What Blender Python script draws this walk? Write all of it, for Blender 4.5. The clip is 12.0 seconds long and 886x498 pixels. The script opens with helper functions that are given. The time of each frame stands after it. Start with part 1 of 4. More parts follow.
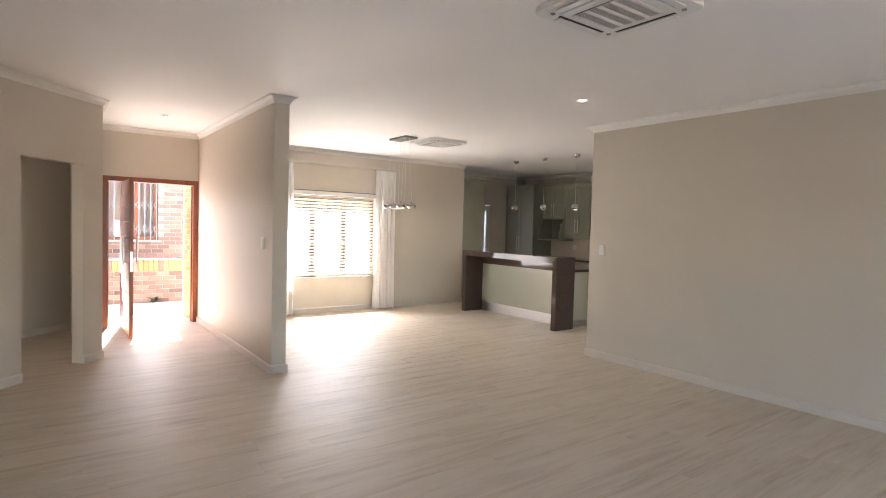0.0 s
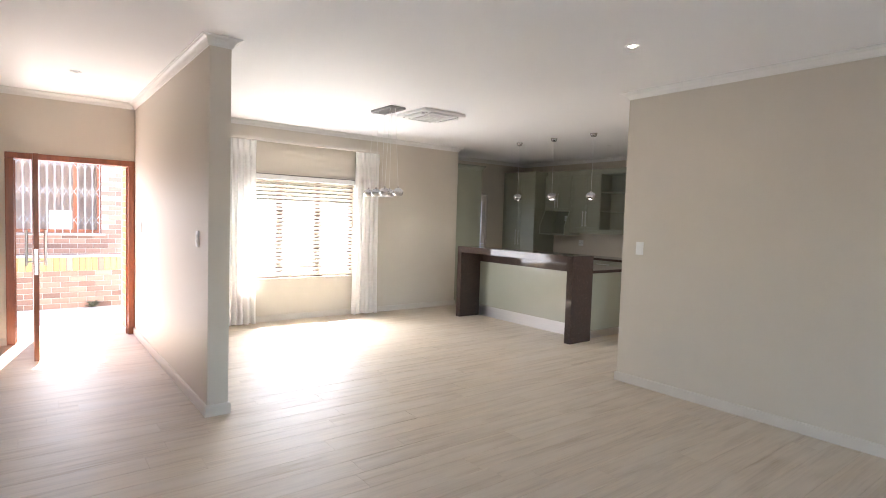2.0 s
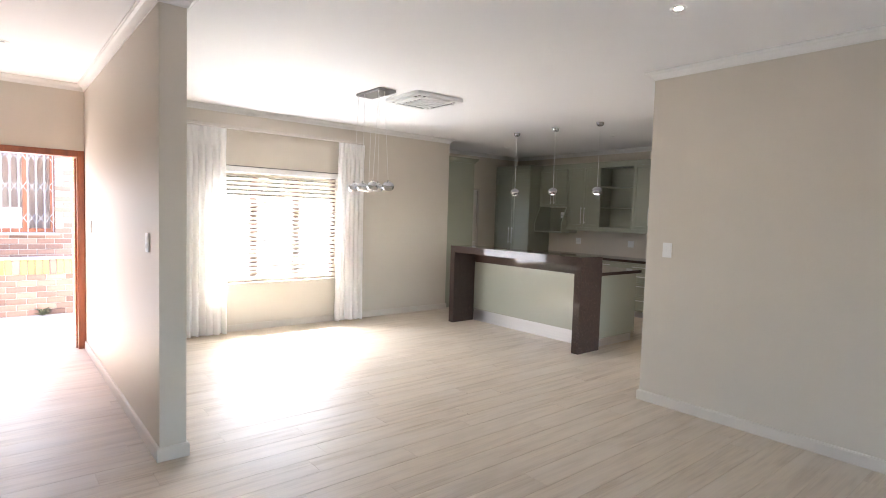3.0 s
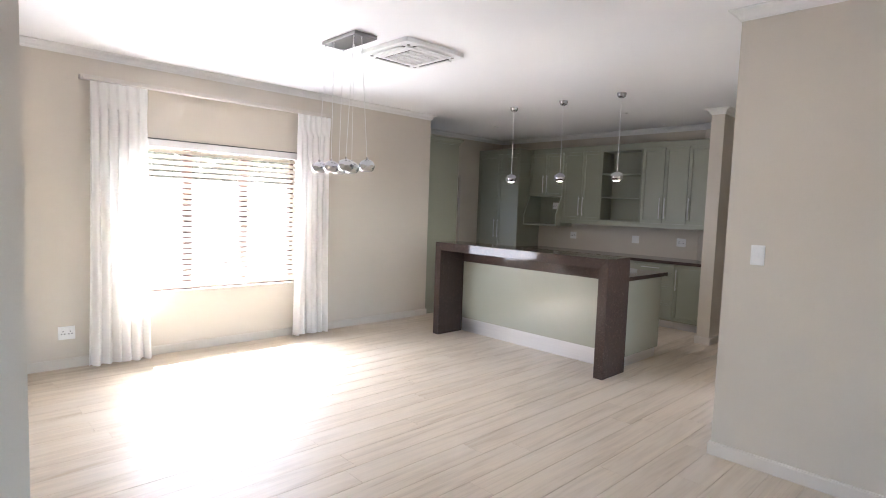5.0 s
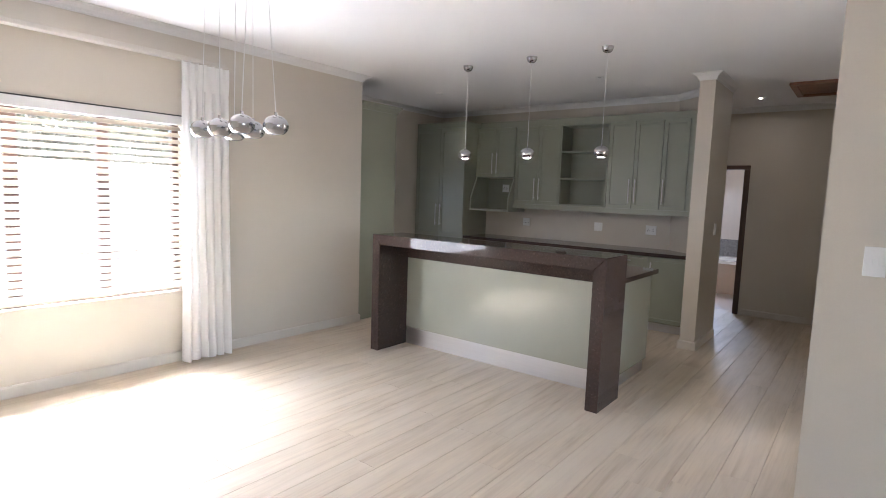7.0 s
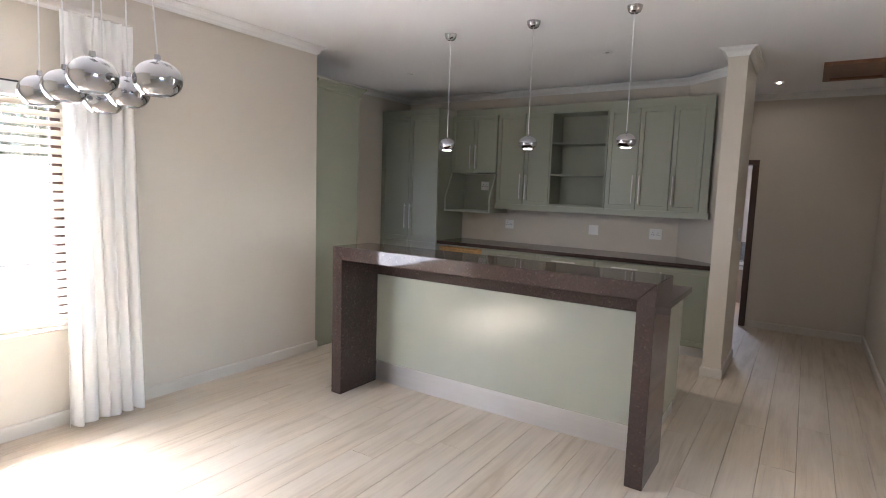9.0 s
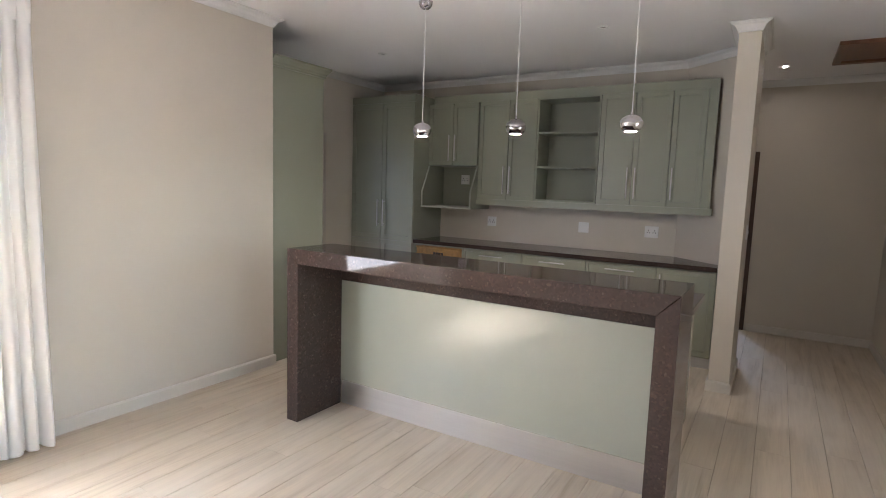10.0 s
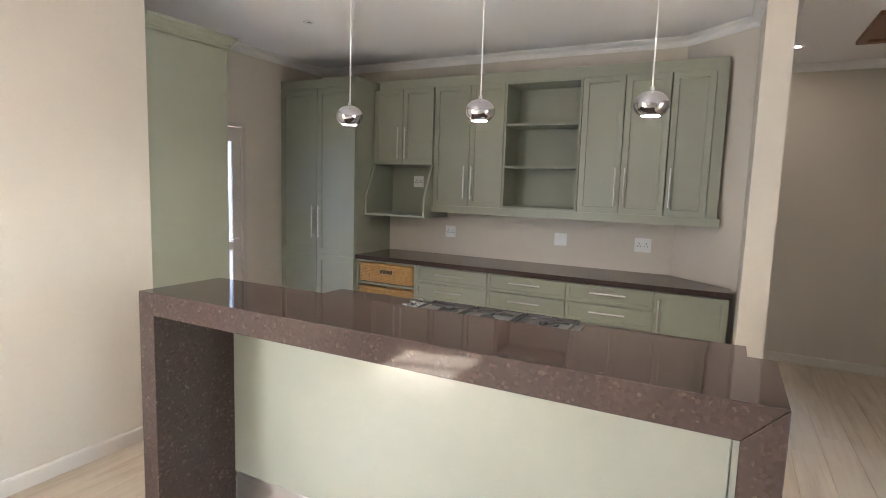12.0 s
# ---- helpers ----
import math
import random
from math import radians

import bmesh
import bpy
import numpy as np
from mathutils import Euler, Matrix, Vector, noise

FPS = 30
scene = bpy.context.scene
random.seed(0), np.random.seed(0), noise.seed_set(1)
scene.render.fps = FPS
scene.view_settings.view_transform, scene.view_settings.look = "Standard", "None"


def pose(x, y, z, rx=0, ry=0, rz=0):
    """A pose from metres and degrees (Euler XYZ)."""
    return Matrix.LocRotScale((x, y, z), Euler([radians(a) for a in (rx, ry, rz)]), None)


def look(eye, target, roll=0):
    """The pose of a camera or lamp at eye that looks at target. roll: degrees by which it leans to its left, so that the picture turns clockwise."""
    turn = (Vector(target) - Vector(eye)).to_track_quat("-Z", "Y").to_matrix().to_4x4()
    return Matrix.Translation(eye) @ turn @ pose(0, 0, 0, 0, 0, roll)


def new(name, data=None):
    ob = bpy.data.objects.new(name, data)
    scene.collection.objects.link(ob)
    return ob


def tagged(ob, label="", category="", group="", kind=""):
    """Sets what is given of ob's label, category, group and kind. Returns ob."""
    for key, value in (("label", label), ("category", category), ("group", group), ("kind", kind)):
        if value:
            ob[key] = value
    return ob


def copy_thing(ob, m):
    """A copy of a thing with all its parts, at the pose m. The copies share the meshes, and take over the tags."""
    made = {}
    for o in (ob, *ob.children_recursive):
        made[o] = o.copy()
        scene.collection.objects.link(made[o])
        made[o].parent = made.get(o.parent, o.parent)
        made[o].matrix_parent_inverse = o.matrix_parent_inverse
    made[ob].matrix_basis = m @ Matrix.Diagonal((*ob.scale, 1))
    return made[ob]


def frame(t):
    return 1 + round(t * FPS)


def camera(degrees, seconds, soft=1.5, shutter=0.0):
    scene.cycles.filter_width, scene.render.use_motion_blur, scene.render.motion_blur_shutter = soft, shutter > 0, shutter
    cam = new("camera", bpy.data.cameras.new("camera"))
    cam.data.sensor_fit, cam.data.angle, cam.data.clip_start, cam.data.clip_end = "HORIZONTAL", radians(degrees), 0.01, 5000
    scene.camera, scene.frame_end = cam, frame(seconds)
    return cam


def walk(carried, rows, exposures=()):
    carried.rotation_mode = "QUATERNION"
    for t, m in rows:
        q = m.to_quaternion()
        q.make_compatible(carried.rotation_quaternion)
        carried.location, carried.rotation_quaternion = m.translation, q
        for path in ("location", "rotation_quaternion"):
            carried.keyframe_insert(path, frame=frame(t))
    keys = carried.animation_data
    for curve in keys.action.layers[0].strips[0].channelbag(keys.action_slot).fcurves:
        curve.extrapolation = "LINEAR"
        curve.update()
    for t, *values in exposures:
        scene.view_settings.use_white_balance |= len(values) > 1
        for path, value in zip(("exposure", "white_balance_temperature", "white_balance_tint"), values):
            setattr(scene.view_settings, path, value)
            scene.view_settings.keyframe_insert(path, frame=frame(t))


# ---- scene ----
cam = camera(78.3, 12.0, soft=1.0)
PATH = [
    (0, (0.214, 0.23, 1.518), (1.39, 1.846, 1.435), 1.6),
    (0.5, (0.413, 0.499, 1.52), (1.592, 2.112, 1.429), 1.7),
    (1, (0.609, 0.783, 1.507), (1.793, 2.392, 1.414), 1.7),
    (1.5, (0.794, 1.093, 1.507), (1.989, 2.694, 1.405), 1.7),
    (2, (0.962, 1.42, 1.503), (2.181, 3.002, 1.395), 1.8),
    (2.5, (1.116, 1.741, 1.5), (2.363, 3.301, 1.384), 1.8),
    (3, (1.269, 2.068, 1.517), (2.542, 3.605, 1.396), 1.7),
    (5, (1.917, 3.292, 1.512), (3.3, 4.729, 1.359), 2.0),
    (5.5, (2.122, 3.597, 1.483), (3.538, 5.001, 1.324), 2.0),
    (6, (2.32, 3.872, 1.486), (3.795, 5.211, 1.308), 1.9),
    (6.5, (2.527, 4.117, 1.487), (4.055, 5.393, 1.296), 1.9),
    (7, (2.733, 4.352, 1.51), (4.3, 5.578, 1.303), 2.0),
    (9, (3.486, 5.15, 1.535), (5.142, 6.25, 1.318), 1.9),
    (9.5, (3.728, 5.326, 1.522), (5.408, 6.389, 1.3), 1.9),
    (10, (3.984, 5.442, 1.505), (5.679, 6.478, 1.279), 1.9),
    (10.5, (4.224, 5.572, 1.527), (5.934, 6.583, 1.29), 1.9),
    (11, (4.461, 5.709, 1.516), (6.189, 6.689, 1.285), 1.8),
    (11.5, (4.73, 5.808, 1.552), (6.476, 6.755, 1.32), 1.8),
    (12, (4.961, 5.901, 1.561), (6.725, 6.816, 1.332), 1.8),
]
EXPOSURE = [(0.0, 3.52, 6700, 18), (1.5, 3.68, 6320, 15.5), (2.5, 3.77, 6150, 15.5), (5.5, 3.93, 5780, 17), (7.0, 3.82, 5780, 17), (9.0, 3.97, 5800, 17),
            (10.0, 4.06, 5900, 16.5), (11.0, 4.3, 6000, 15.5), (11.5, 4.5, 6030, 15), (12.0, 4.72, 6050, 15)]
walk(cam, [(t, look(eye, target, roll)) for t, eye, target, roll in PATH], EXPOSURE)

# ---- world and sun ----
world = bpy.data.worlds.new("world")
scene.world = world
world.use_nodes = True
wn = world.node_tree.nodes
sky = wn.new("ShaderNodeTexSky")
sky.sky_type, sky.sun_disc = "NISHITA", False
SUN_EL, SUN_AZ = radians(54), radians(12)          # azimuth from +y towards +x
sky.sun_elevation, sky.sun_rotation = SUN_EL, SUN_AZ
world.node_tree.links.new(sky.outputs[0], wn["Background"].inputs[0])
wn["Background"].inputs[1].default_value = 0.15
sun = new("sun", bpy.data.lights.new("sun", "SUN"))
sun.data.energy, sun.data.angle, sun.data.color = 5.0, radians(0.6), (1.0, 0.97, 0.92)
sun_from = Vector((math.sin(SUN_AZ) * math.cos(SUN_EL), math.cos(SUN_AZ) * math.cos(SUN_EL), math.sin(SUN_EL)))
sun.matrix_world = look(sun_from * 30, (0, 0, 0))


def area_lamp(name, at, to, width, height, watts, color=(0.92, 0.96, 1.0)):
    """An area lamp, for sky light at an opening and for added fill."""
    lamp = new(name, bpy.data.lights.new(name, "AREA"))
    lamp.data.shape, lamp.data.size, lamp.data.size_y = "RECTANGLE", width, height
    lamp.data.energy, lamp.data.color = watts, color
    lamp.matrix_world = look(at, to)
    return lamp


area_lamp("dining_window_light", (4.12, 8.872, 1.35), (4.12, 5, 2.2), 1.60, 1.30, 6.5, (0.94, 0.97, 1.0))
area_lamp("front_door_light", (1.32, 9.06, 1.02), (1.0, 6, 3.2), 0.7, 1.9, 2.5, (1.0, 0.98, 0.95))
area_lamp("patio_door_light", (2.0, -2.66, 1.15), (2.0, 3, 2.8), 2.8, 2.1, 0.35)
area_lamp("bathroom_light", (13.38, 6.72, 1.49), (10, 5.6, 0.2), 0.42, 0.7, 2.4, (0.78, 0.87, 1.0))
# Warm fill at an added, unseen opening; brightens the kitchen and hall.
area_lamp("passage_fill_light", (6.6, 4.40, 1.40), (7.4, 8, 2.2), 0.8, 1.2, 0.16, (1.0, 0.88, 0.74))
area_lamp("side_door_light", (8.195, 9.86, 1.35), (8.0, 7.6, 2.4), 0.55, 1.2, 0.05, (0.9, 0.95, 1.0))
# Added fill lamp inside the side room, whose walls have no window.
area_lamp("side_room_fill", (-2.55, 5.4, 1.5), (0, 8.0, 1.0), 1.0, 1.2, 3, (1.0, 0.95, 0.9))

# ---- materials ----


def material(name):
    m = bpy.data.materials.new(name)
    m.use_nodes = True
    return m, m.node_tree.nodes, m.node_tree.links, m.node_tree.nodes["Principled BSDF"]


def tone(c, k):
    return (min(1, c[0] * k), min(1, c[1] * k), min(1, c[2] * k), 1)


def surface(name, color, rough=0.5, metal=0.0, var=0.05, scale=1.5, fine=60.0, bump=0.03, stretch=(1, 1, 1), rough_var=0.06,
            per_piece=0.0, coat=0.0):
    """A plain surface with broad and fine variation, a little relief and uneven gloss."""
    m, n, l, p = material(name)
    tc = n.new("ShaderNodeTexCoord")
    mp = n.new("ShaderNodeMapping")
    mp.inputs["Scale"].default_value = stretch
    l.new(tc.outputs["Object"], mp.inputs[0])
    big, small = n.new("ShaderNodeTexNoise"), n.new("ShaderNodeTexNoise")
    big.inputs["Scale"].default_value, small.inputs["Scale"].default_value = scale, fine
    big.inputs["Detail"].default_value, small.inputs["Detail"].default_value = 4, 3
    for t in (big, small):
        l.new(mp.outputs[0], t.inputs["Vector"])
    mix = n.new("ShaderNodeMix")
    mix.data_type = "FLOAT"
    mix.inputs[0].default_value = 0.35
    l.new(big.outputs["Fac"], mix.inputs[2])
    l.new(small.outputs["Fac"], mix.inputs[3])
    value = mix.outputs[0]
    if per_piece:
        info, add = n.new("ShaderNodeObjectInfo"), n.new("ShaderNodeMath")
        add.operation = "MULTIPLY_ADD"
        l.new(info.outputs["Random"], add.inputs[0])
        add.inputs[1].default_value = per_piece
        l.new(value, add.inputs[2])
        value = add.outputs[0]
    ramp = n.new("ShaderNodeMapRange")
    ramp.inputs[1].default_value, ramp.inputs[2].default_value = 0.3, 0.7 + per_piece
    l.new(value, ramp.inputs[0])
    col = n.new("ShaderNodeMix")
    col.data_type = "RGBA"
    col.inputs[6].default_value, col.inputs[7].default_value = tone(color, 1 - var), tone(color, 1 + var)
    l.new(ramp.outputs[0], col.inputs[0])
    l.new(col.outputs[2], p.inputs["Base Color"])
    r = n.new("ShaderNodeMapRange")
    r.inputs[3].default_value, r.inputs[4].default_value = max(0.02, rough - rough_var), min(1, rough + rough_var)
    l.new(big.outputs["Fac"], r.inputs[0])
    l.new(r.outputs[0], p.inputs["Roughness"])
    p.inputs["Metallic"].default_value = metal
    p.inputs["Coat Weight"].default_value = coat
    p.inputs["Coat Roughness"].default_value = 0.12
    if bump:
        b = n.new("ShaderNodeBump")
        b.inputs["Strength"].default_value, b.inputs["Distance"].default_value = min(1, bump * 10), 0.004
        l.new(small.outputs["Fac"], b.inputs["Height"])
        l.new(b.outputs[0], p.inputs["Normal"])
    return m


def plank_wood():
    """Bleached timber boards: pale, with grey-brown streaks along the grain."""
    m, n, l, p = material("bleached_plank")
    geo, info = n.new("ShaderNodeNewGeometry"), n.new("ShaderNodeObjectInfo")
    isl = n.new("ShaderNodeMath")
    isl.operation = "ADD"
    l.new(geo.outputs["Random Per Island"], isl.inputs[0])
    l.new(info.outputs["Random"], isl.inputs[1])
    shift = n.new("ShaderNodeVectorMath")
    shift.operation = "MULTIPLY_ADD"
    comb = n.new("ShaderNodeCombineXYZ")
    for i in range(3):
        l.new(isl.outputs[0], comb.inputs[i])
    l.new(comb.outputs[0], shift.inputs[0])
    shift.inputs[1].default_value = (17, 9, 5)
    l.new(geo.outputs["Position"], shift.inputs[2])

    def streak(sx, sy, detail, dist):
        mp, t = n.new("ShaderNodeMapping"), n.new("ShaderNodeTexNoise")
        mp.inputs["Scale"].default_value = (sx, sy, 1)
        t.inputs["Scale"].default_value, t.inputs["Detail"].default_value, t.inputs["Distortion"].default_value = 1, detail, dist
        l.new(shift.outputs[0], mp.inputs[0])
        l.new(mp.outputs[0], t.inputs["Vector"])
        return t.outputs["Fac"]
    grain, wide, cloud = streak(2.6, 70, 6, 0.6), streak(0.8, 9, 5, 1.6), streak(1.3, 3.2, 4, 0.6)
    base = n.new("ShaderNodeValToRGB")
    e = base.color_ramp.elements
    e[0].position, e[0].color = 0.28, (0.455, 0.37, 0.265, 1)
    e[1].position, e[1].color = 0.60, (0.59, 0.497, 0.378, 1)
    k = e.new(0.44)
    k.color = (0.535, 0.45, 0.345, 1)
    l.new(wide, base.inputs[0])
    fine = n.new("ShaderNodeValToRGB")
    e = fine.color_ramp.elements
    e[0].position, e[0].color = 0.30, (0.70, 0.66, 0.62, 1)
    e[1].position, e[1].color = 0.52, (1, 1, 1, 1)
    l.new(grain, fine.inputs[0])
    mul = n.new("ShaderNodeMix")
    mul.data_type, mul.blend_type = "RGBA", "MULTIPLY"
    mul.inputs[0].default_value = 0.38
    l.new(base.outputs[0], mul.inputs[6])
    l.new(fine.outputs[0], mul.inputs[7])
    tint = n.new("ShaderNodeMix")
    tint.data_type = "RGBA"
    tint.inputs[7].default_value = (0.60, 0.53, 0.435, 1)
    rng = n.new("ShaderNodeMapRange")
    rng.inputs[1].default_value, rng.inputs[2].default_value, rng.inputs[4].default_value = 0.4, 0.7, 0.7
    l.new(cloud, rng.inputs[0])
    l.new(rng.outputs[0], tint.inputs[0])
    l.new(mul.outputs[2], tint.inputs[6])
    l.new(tint.outputs[2], p.inputs["Base Color"])
    rr = n.new("ShaderNodeMapRange")
    rr.inputs[3].default_value, rr.inputs[4].default_value = 0.58, 0.40
    l.new(wide, rr.inputs[0])
    l.new(rr.outputs[0], p.inputs["Roughness"])
    b = n.new("ShaderNodeBump")
    b.inputs["Strength"].default_value, b.inputs["Distance"].default_value = 0.25, 0.002
    l.new(grain, b.inputs["Height"])
    l.new(b.outputs[0], p.inputs["Normal"])
    return m


def speckled_stone():
    """Polished brown engineered stone with pale and rusty chips."""
    m, n, l, p = material("brown_stone")
    tc, v = n.new("ShaderNodeTexCoord"), n.new("ShaderNodeTexVoronoi")
    v.inputs["Scale"].default_value = 95
    t = n.new("ShaderNodeTexNoise")
    t.inputs["Scale"].default_value, t.inputs["Detail"].default_value = 28, 6
    for q in (v, t):
        l.new(tc.outputs["Object"], q.inputs["Vector"])
    chips = n.new("ShaderNodeValToRGB")
    e = chips.color_ramp.elements
    e[0].position, e[0].color = 0.0, (0.044, 0.030, 0.026, 1)
    e[1].position, e[1].color = 0.86, (0.070, 0.046, 0.038, 1)
    k = e.new(0.95)
    k.color = (0.088, 0.054, 0.042, 1)
    k = e.new(0.985)
    k.color = (0.10, 0.074, 0.06, 1)
    sep = n.new("ShaderNodeSeparateColor")
    l.new(v.outputs["Color"], sep.inputs[0])
    l.new(sep.outputs[0], chips.inputs[0])
    mix = n.new("ShaderNodeMix")
    mix.data_type = "RGBA"
    mix.inputs[6].default_value = (0.054, 0.038, 0.032, 1)
    r = n.new("ShaderNodeMapRange")
    r.inputs[1].default_value, r.inputs[2].default_value = 0.36, 0.58
    l.new(t.outputs["Fac"], r.inputs[0])
    l.new(r.outputs[0], mix.inputs[0])
    l.new(chips.outputs[0], mix.inputs[7])
    l.new(mix.outputs[2], p.inputs["Base Color"])
    p.inputs["Roughness"].default_value, p.inputs["Specular IOR Level"].default_value = 0.05, 0.34
    return m


def cloth():
    m, n, l, p = material("white_curtain_cloth")
    out = n["Material Output"]
    p.inputs["Base Color"].default_value, p.inputs["Roughness"].default_value = (0.95, 0.945, 0.93, 1), 0.9
    w = n.new("ShaderNodeTexNoise")
    w.inputs["Scale"].default_value = 400
    b = n.new("ShaderNodeBump")
    b.inputs["Strength"].default_value, b.inputs["Distance"].default_value = 0.12, 0.001
    l.new(w.outputs["Fac"], b.inputs["Height"])
    l.new(b.outputs[0], p.inputs["Normal"])
    tr = n.new("ShaderNodeBsdfTranslucent")
    tr.inputs[0].default_value = (0.92, 0.91, 0.88, 1)
    mx = n.new("ShaderNodeMixShader")
    mx.inputs[0].default_value = 0.5
    l.new(p.outputs[0], mx.inputs[1])
    l.new(tr.outputs[0], mx.inputs[2])
    l.new(mx.outputs[0], out.inputs[0])
    return m


def glass(name, color=(1, 1, 1, 1), rough=0.0):
    m, n, l, p = material(name)
    p.inputs["Base Color"].default_value, p.inputs["Roughness"].default_value = color, rough
    p.inputs["Transmission Weight"].default_value, p.inputs["IOR"].default_value = 1.0, 1.45
    return m


def glow(name, color, strength):
    m, n, l, p = material(name)
    p.inputs["Base Color"].default_value = (0.8, 0.8, 0.8, 1)
    p.inputs["Emission Color"].default_value, p.inputs["Emission Strength"].default_value = (*color, 1), strength
    return m


WALL = surface("greige_wall_paint", (0.578, 0.526, 0.443), 0.5, var=0.035, scale=1.4, fine=220, bump=0.012)
CEILING = surface("white_ceiling_paint", (0.87, 0.86, 0.85), 0.75, var=0.015, scale=0.7, fine=200, bump=0.008)
TRIM = surface("white_trim_paint", (0.74, 0.73, 0.70), 0.42, var=0.03, scale=5, fine=120, bump=0.006)
SKIRT = surface("greige_skirting_paint", (0.60, 0.555, 0.49), 0.4, var=0.03, scale=5, fine=120, bump=0.006)
PLANK = plank_wood()
JOINT = surface("dark_joint", (0.26, 0.21, 0.155), 0.9, var=0.2)
STONE = speckled_stone()
GREEN = surface("sage_green_lacquer", (0.292, 0.302, 0.230), 0.37, var=0.03, scale=2, fine=160, bump=0.006, rough_var=0.02)
# Paler than GREEN: window light on the bar panels is in the colour.
PANEL_LIT = surface("sage_green_gloss_lit", (0.365, 0.375, 0.305), 0.17, var=0.02, scale=2, fine=160, bump=0.004)
PANEL_LIT.node_tree.nodes["Principled BSDF"].inputs["IOR"].default_value = 1.8
INSIDE = surface("sage_green_inside", (0.28, 0.29, 0.222), 0.5, var=0.03, scale=2, fine=160, bump=0.006)
STEEL = surface("brushed_steel", (0.62, 0.61, 0.60), 0.32, 1.0, var=0.05, scale=3, fine=90, bump=0.004, stretch=(40, 1, 1))
KICK = surface("brushed_aluminium_kick", (0.66, 0.65, 0.645), 0.38, 1.0, var=0.05, scale=2, fine=60, bump=0.004, stretch=(1, 1, 30))
CHROME = surface("polished_chrome", (0.50, 0.50, 0.51), 0.05, 1.0, var=0.02, bump=0, rough_var=0.02)
DARKSTEEL = surface("dull_steel_plate", (0.26, 0.255, 0.25), 0.35, 1.0, var=0.05, bump=0)
SATIN = surface("satin_chrome", (0.70, 0.70, 0.71), 0.3, 1.0, var=0.03, bump=0)
PLASTIC = surface("white_plastic", (0.78, 0.78, 0.76), 0.35, var=0.02, scale=8, fine=100, bump=0.002)
FILTER = surface("brown_filter_mesh", (0.11, 0.095, 0.075), 0.7, var=0.2, scale=30, fine=300, bump=0.02)
GREY_PLASTIC = surface("grey_plastic", (0.30, 0.29, 0.27), 0.5, var=0.05, bump=0)
# Near-black colour that stands for the shade inside slots, holes and gaps.
HOLLOW_SHADE = surface("painted_hollow_shade", (0.03, 0.03, 0.03), 0.6, var=0.1, bump=0)
IRON = surface("black_cast_iron", (0.03, 0.03, 0.03), 0.45, 0.3, var=0.15, bump=0.02)
MERANTI = surface("varnished_red_wood", (0.26, 0.075, 0.028), 0.38, var=0.35, scale=1.2, fine=14, bump=0.01, stretch=(14, 14, 1.2), coat=0.12)
DARKWOOD = surface("dark_stained_wood", (0.075, 0.038, 0.024), 0.32, var=0.35, scale=1.2, fine=14, bump=0.01, stretch=(14, 14, 1.2))
HATCHWOOD = surface("brown_hatch_wood", (0.20, 0.095, 0.05), 0.4, var=0.3, scale=1.2, fine=14, bump=0.01, stretch=(2, 14, 14))
SLATWOOD = surface("cream_blind_slat", (0.62, 0.55, 0.44), 0.45, var=0.05, scale=3, fine=40, bump=0.004, stretch=(1, 10, 10))
CLOTH = cloth()
GLASS = glass("window_glass")
FROST = glass("frosted_glass", (0.20, 0.22, 0.26, 1), 0.45)
LAMP = glow("warm_lamp_face", (1.0, 0.90, 0.76), 32.0)
OPAL = surface("white_opal_glass", (0.82, 0.82, 0.80), 0.2, var=0.02, bump=0)
DOWNLIGHT = glow("downlight_lens", (1.0, 0.87, 0.70), 40.0)
BRICK = surface("pink_face_brick", (0.26, 0.15, 0.11), 0.8, var=0.5, scale=16, fine=60, bump=0.06, per_piece=1.2)
GOLD = surface("yellow_face_brick", (0.36, 0.235, 0.09), 0.8, var=0.4, scale=16, fine=60, bump=0.06, per_piece=1.0)
MORTAR = surface("grey_mortar", (0.34, 0.315, 0.28), 0.95, var=0.1, scale=9, fine=90, bump=0.08)
PAVING = surface("pale_concrete_paving", (0.50, 0.48, 0.45), 0.9, var=0.12, scale=2, fine=50, bump=0.05)
PLASTER = surface("white_garden_plaster", (0.80, 0.79, 0.76), 0.85, var=0.06, scale=1.2, fine=60, bump=0.05)
EARTH = surface("dry_earth", (0.22, 0.17, 0.11), 0.95, var=0.3, scale=0.4, fine=12, bump=0.1)
GATE = surface("white_gate_enamel", (0.42, 0.41, 0.41), 0.4, var=0.05, bump=0)
LEAF = surface("green_leaf", (0.105, 0.105, 0.055), 0.5, var=0.5, scale=4, fine=30, bump=0.02, per_piece=0.5)
BARK = surface("grey_bark", (0.13, 0.10, 0.075), 0.9, var=0.3, scale=8, fine=60, bump=0.15)
WICKER = surface("honey_wicker", (0.46, 0.26, 0.085), 0.55, var=0.35, scale=30, fine=180, bump=0.05)
TILE = surface("grey_mosaic_tile", (0.20, 0.19, 0.185), 0.25, var=0.5, scale=40, fine=120, bump=0.02)
BATH = surface("beige_bath_tile", (0.42, 0.34, 0.28), 0.3, var=0.06, scale=4, fine=60, bump=0.01)
CERAMIC = surface("white_ceramic", (0.80, 0.80, 0.78), 0.15, var=0.02, bump=0)
ROOF = surface("brown_roof_tile", (0.16, 0.09, 0.07), 0.8, var=0.2, scale=4, fine=30, bump=0.05)
DOORPAINT = surface("pale_door_enamel", (0.56, 0.51, 0.46), 0.22, var=0.03, scale=1.2, fine=120, bump=0.004)
EDGE = surface("pale_sage_edging", (0.46, 0.48, 0.41), 0.4, var=0.02, bump=0)
BATHWALL = surface("pale_bathroom_paint", (0.52, 0.47, 0.42), 0.6, var=0.03, scale=1, fine=120, bump=0.008)
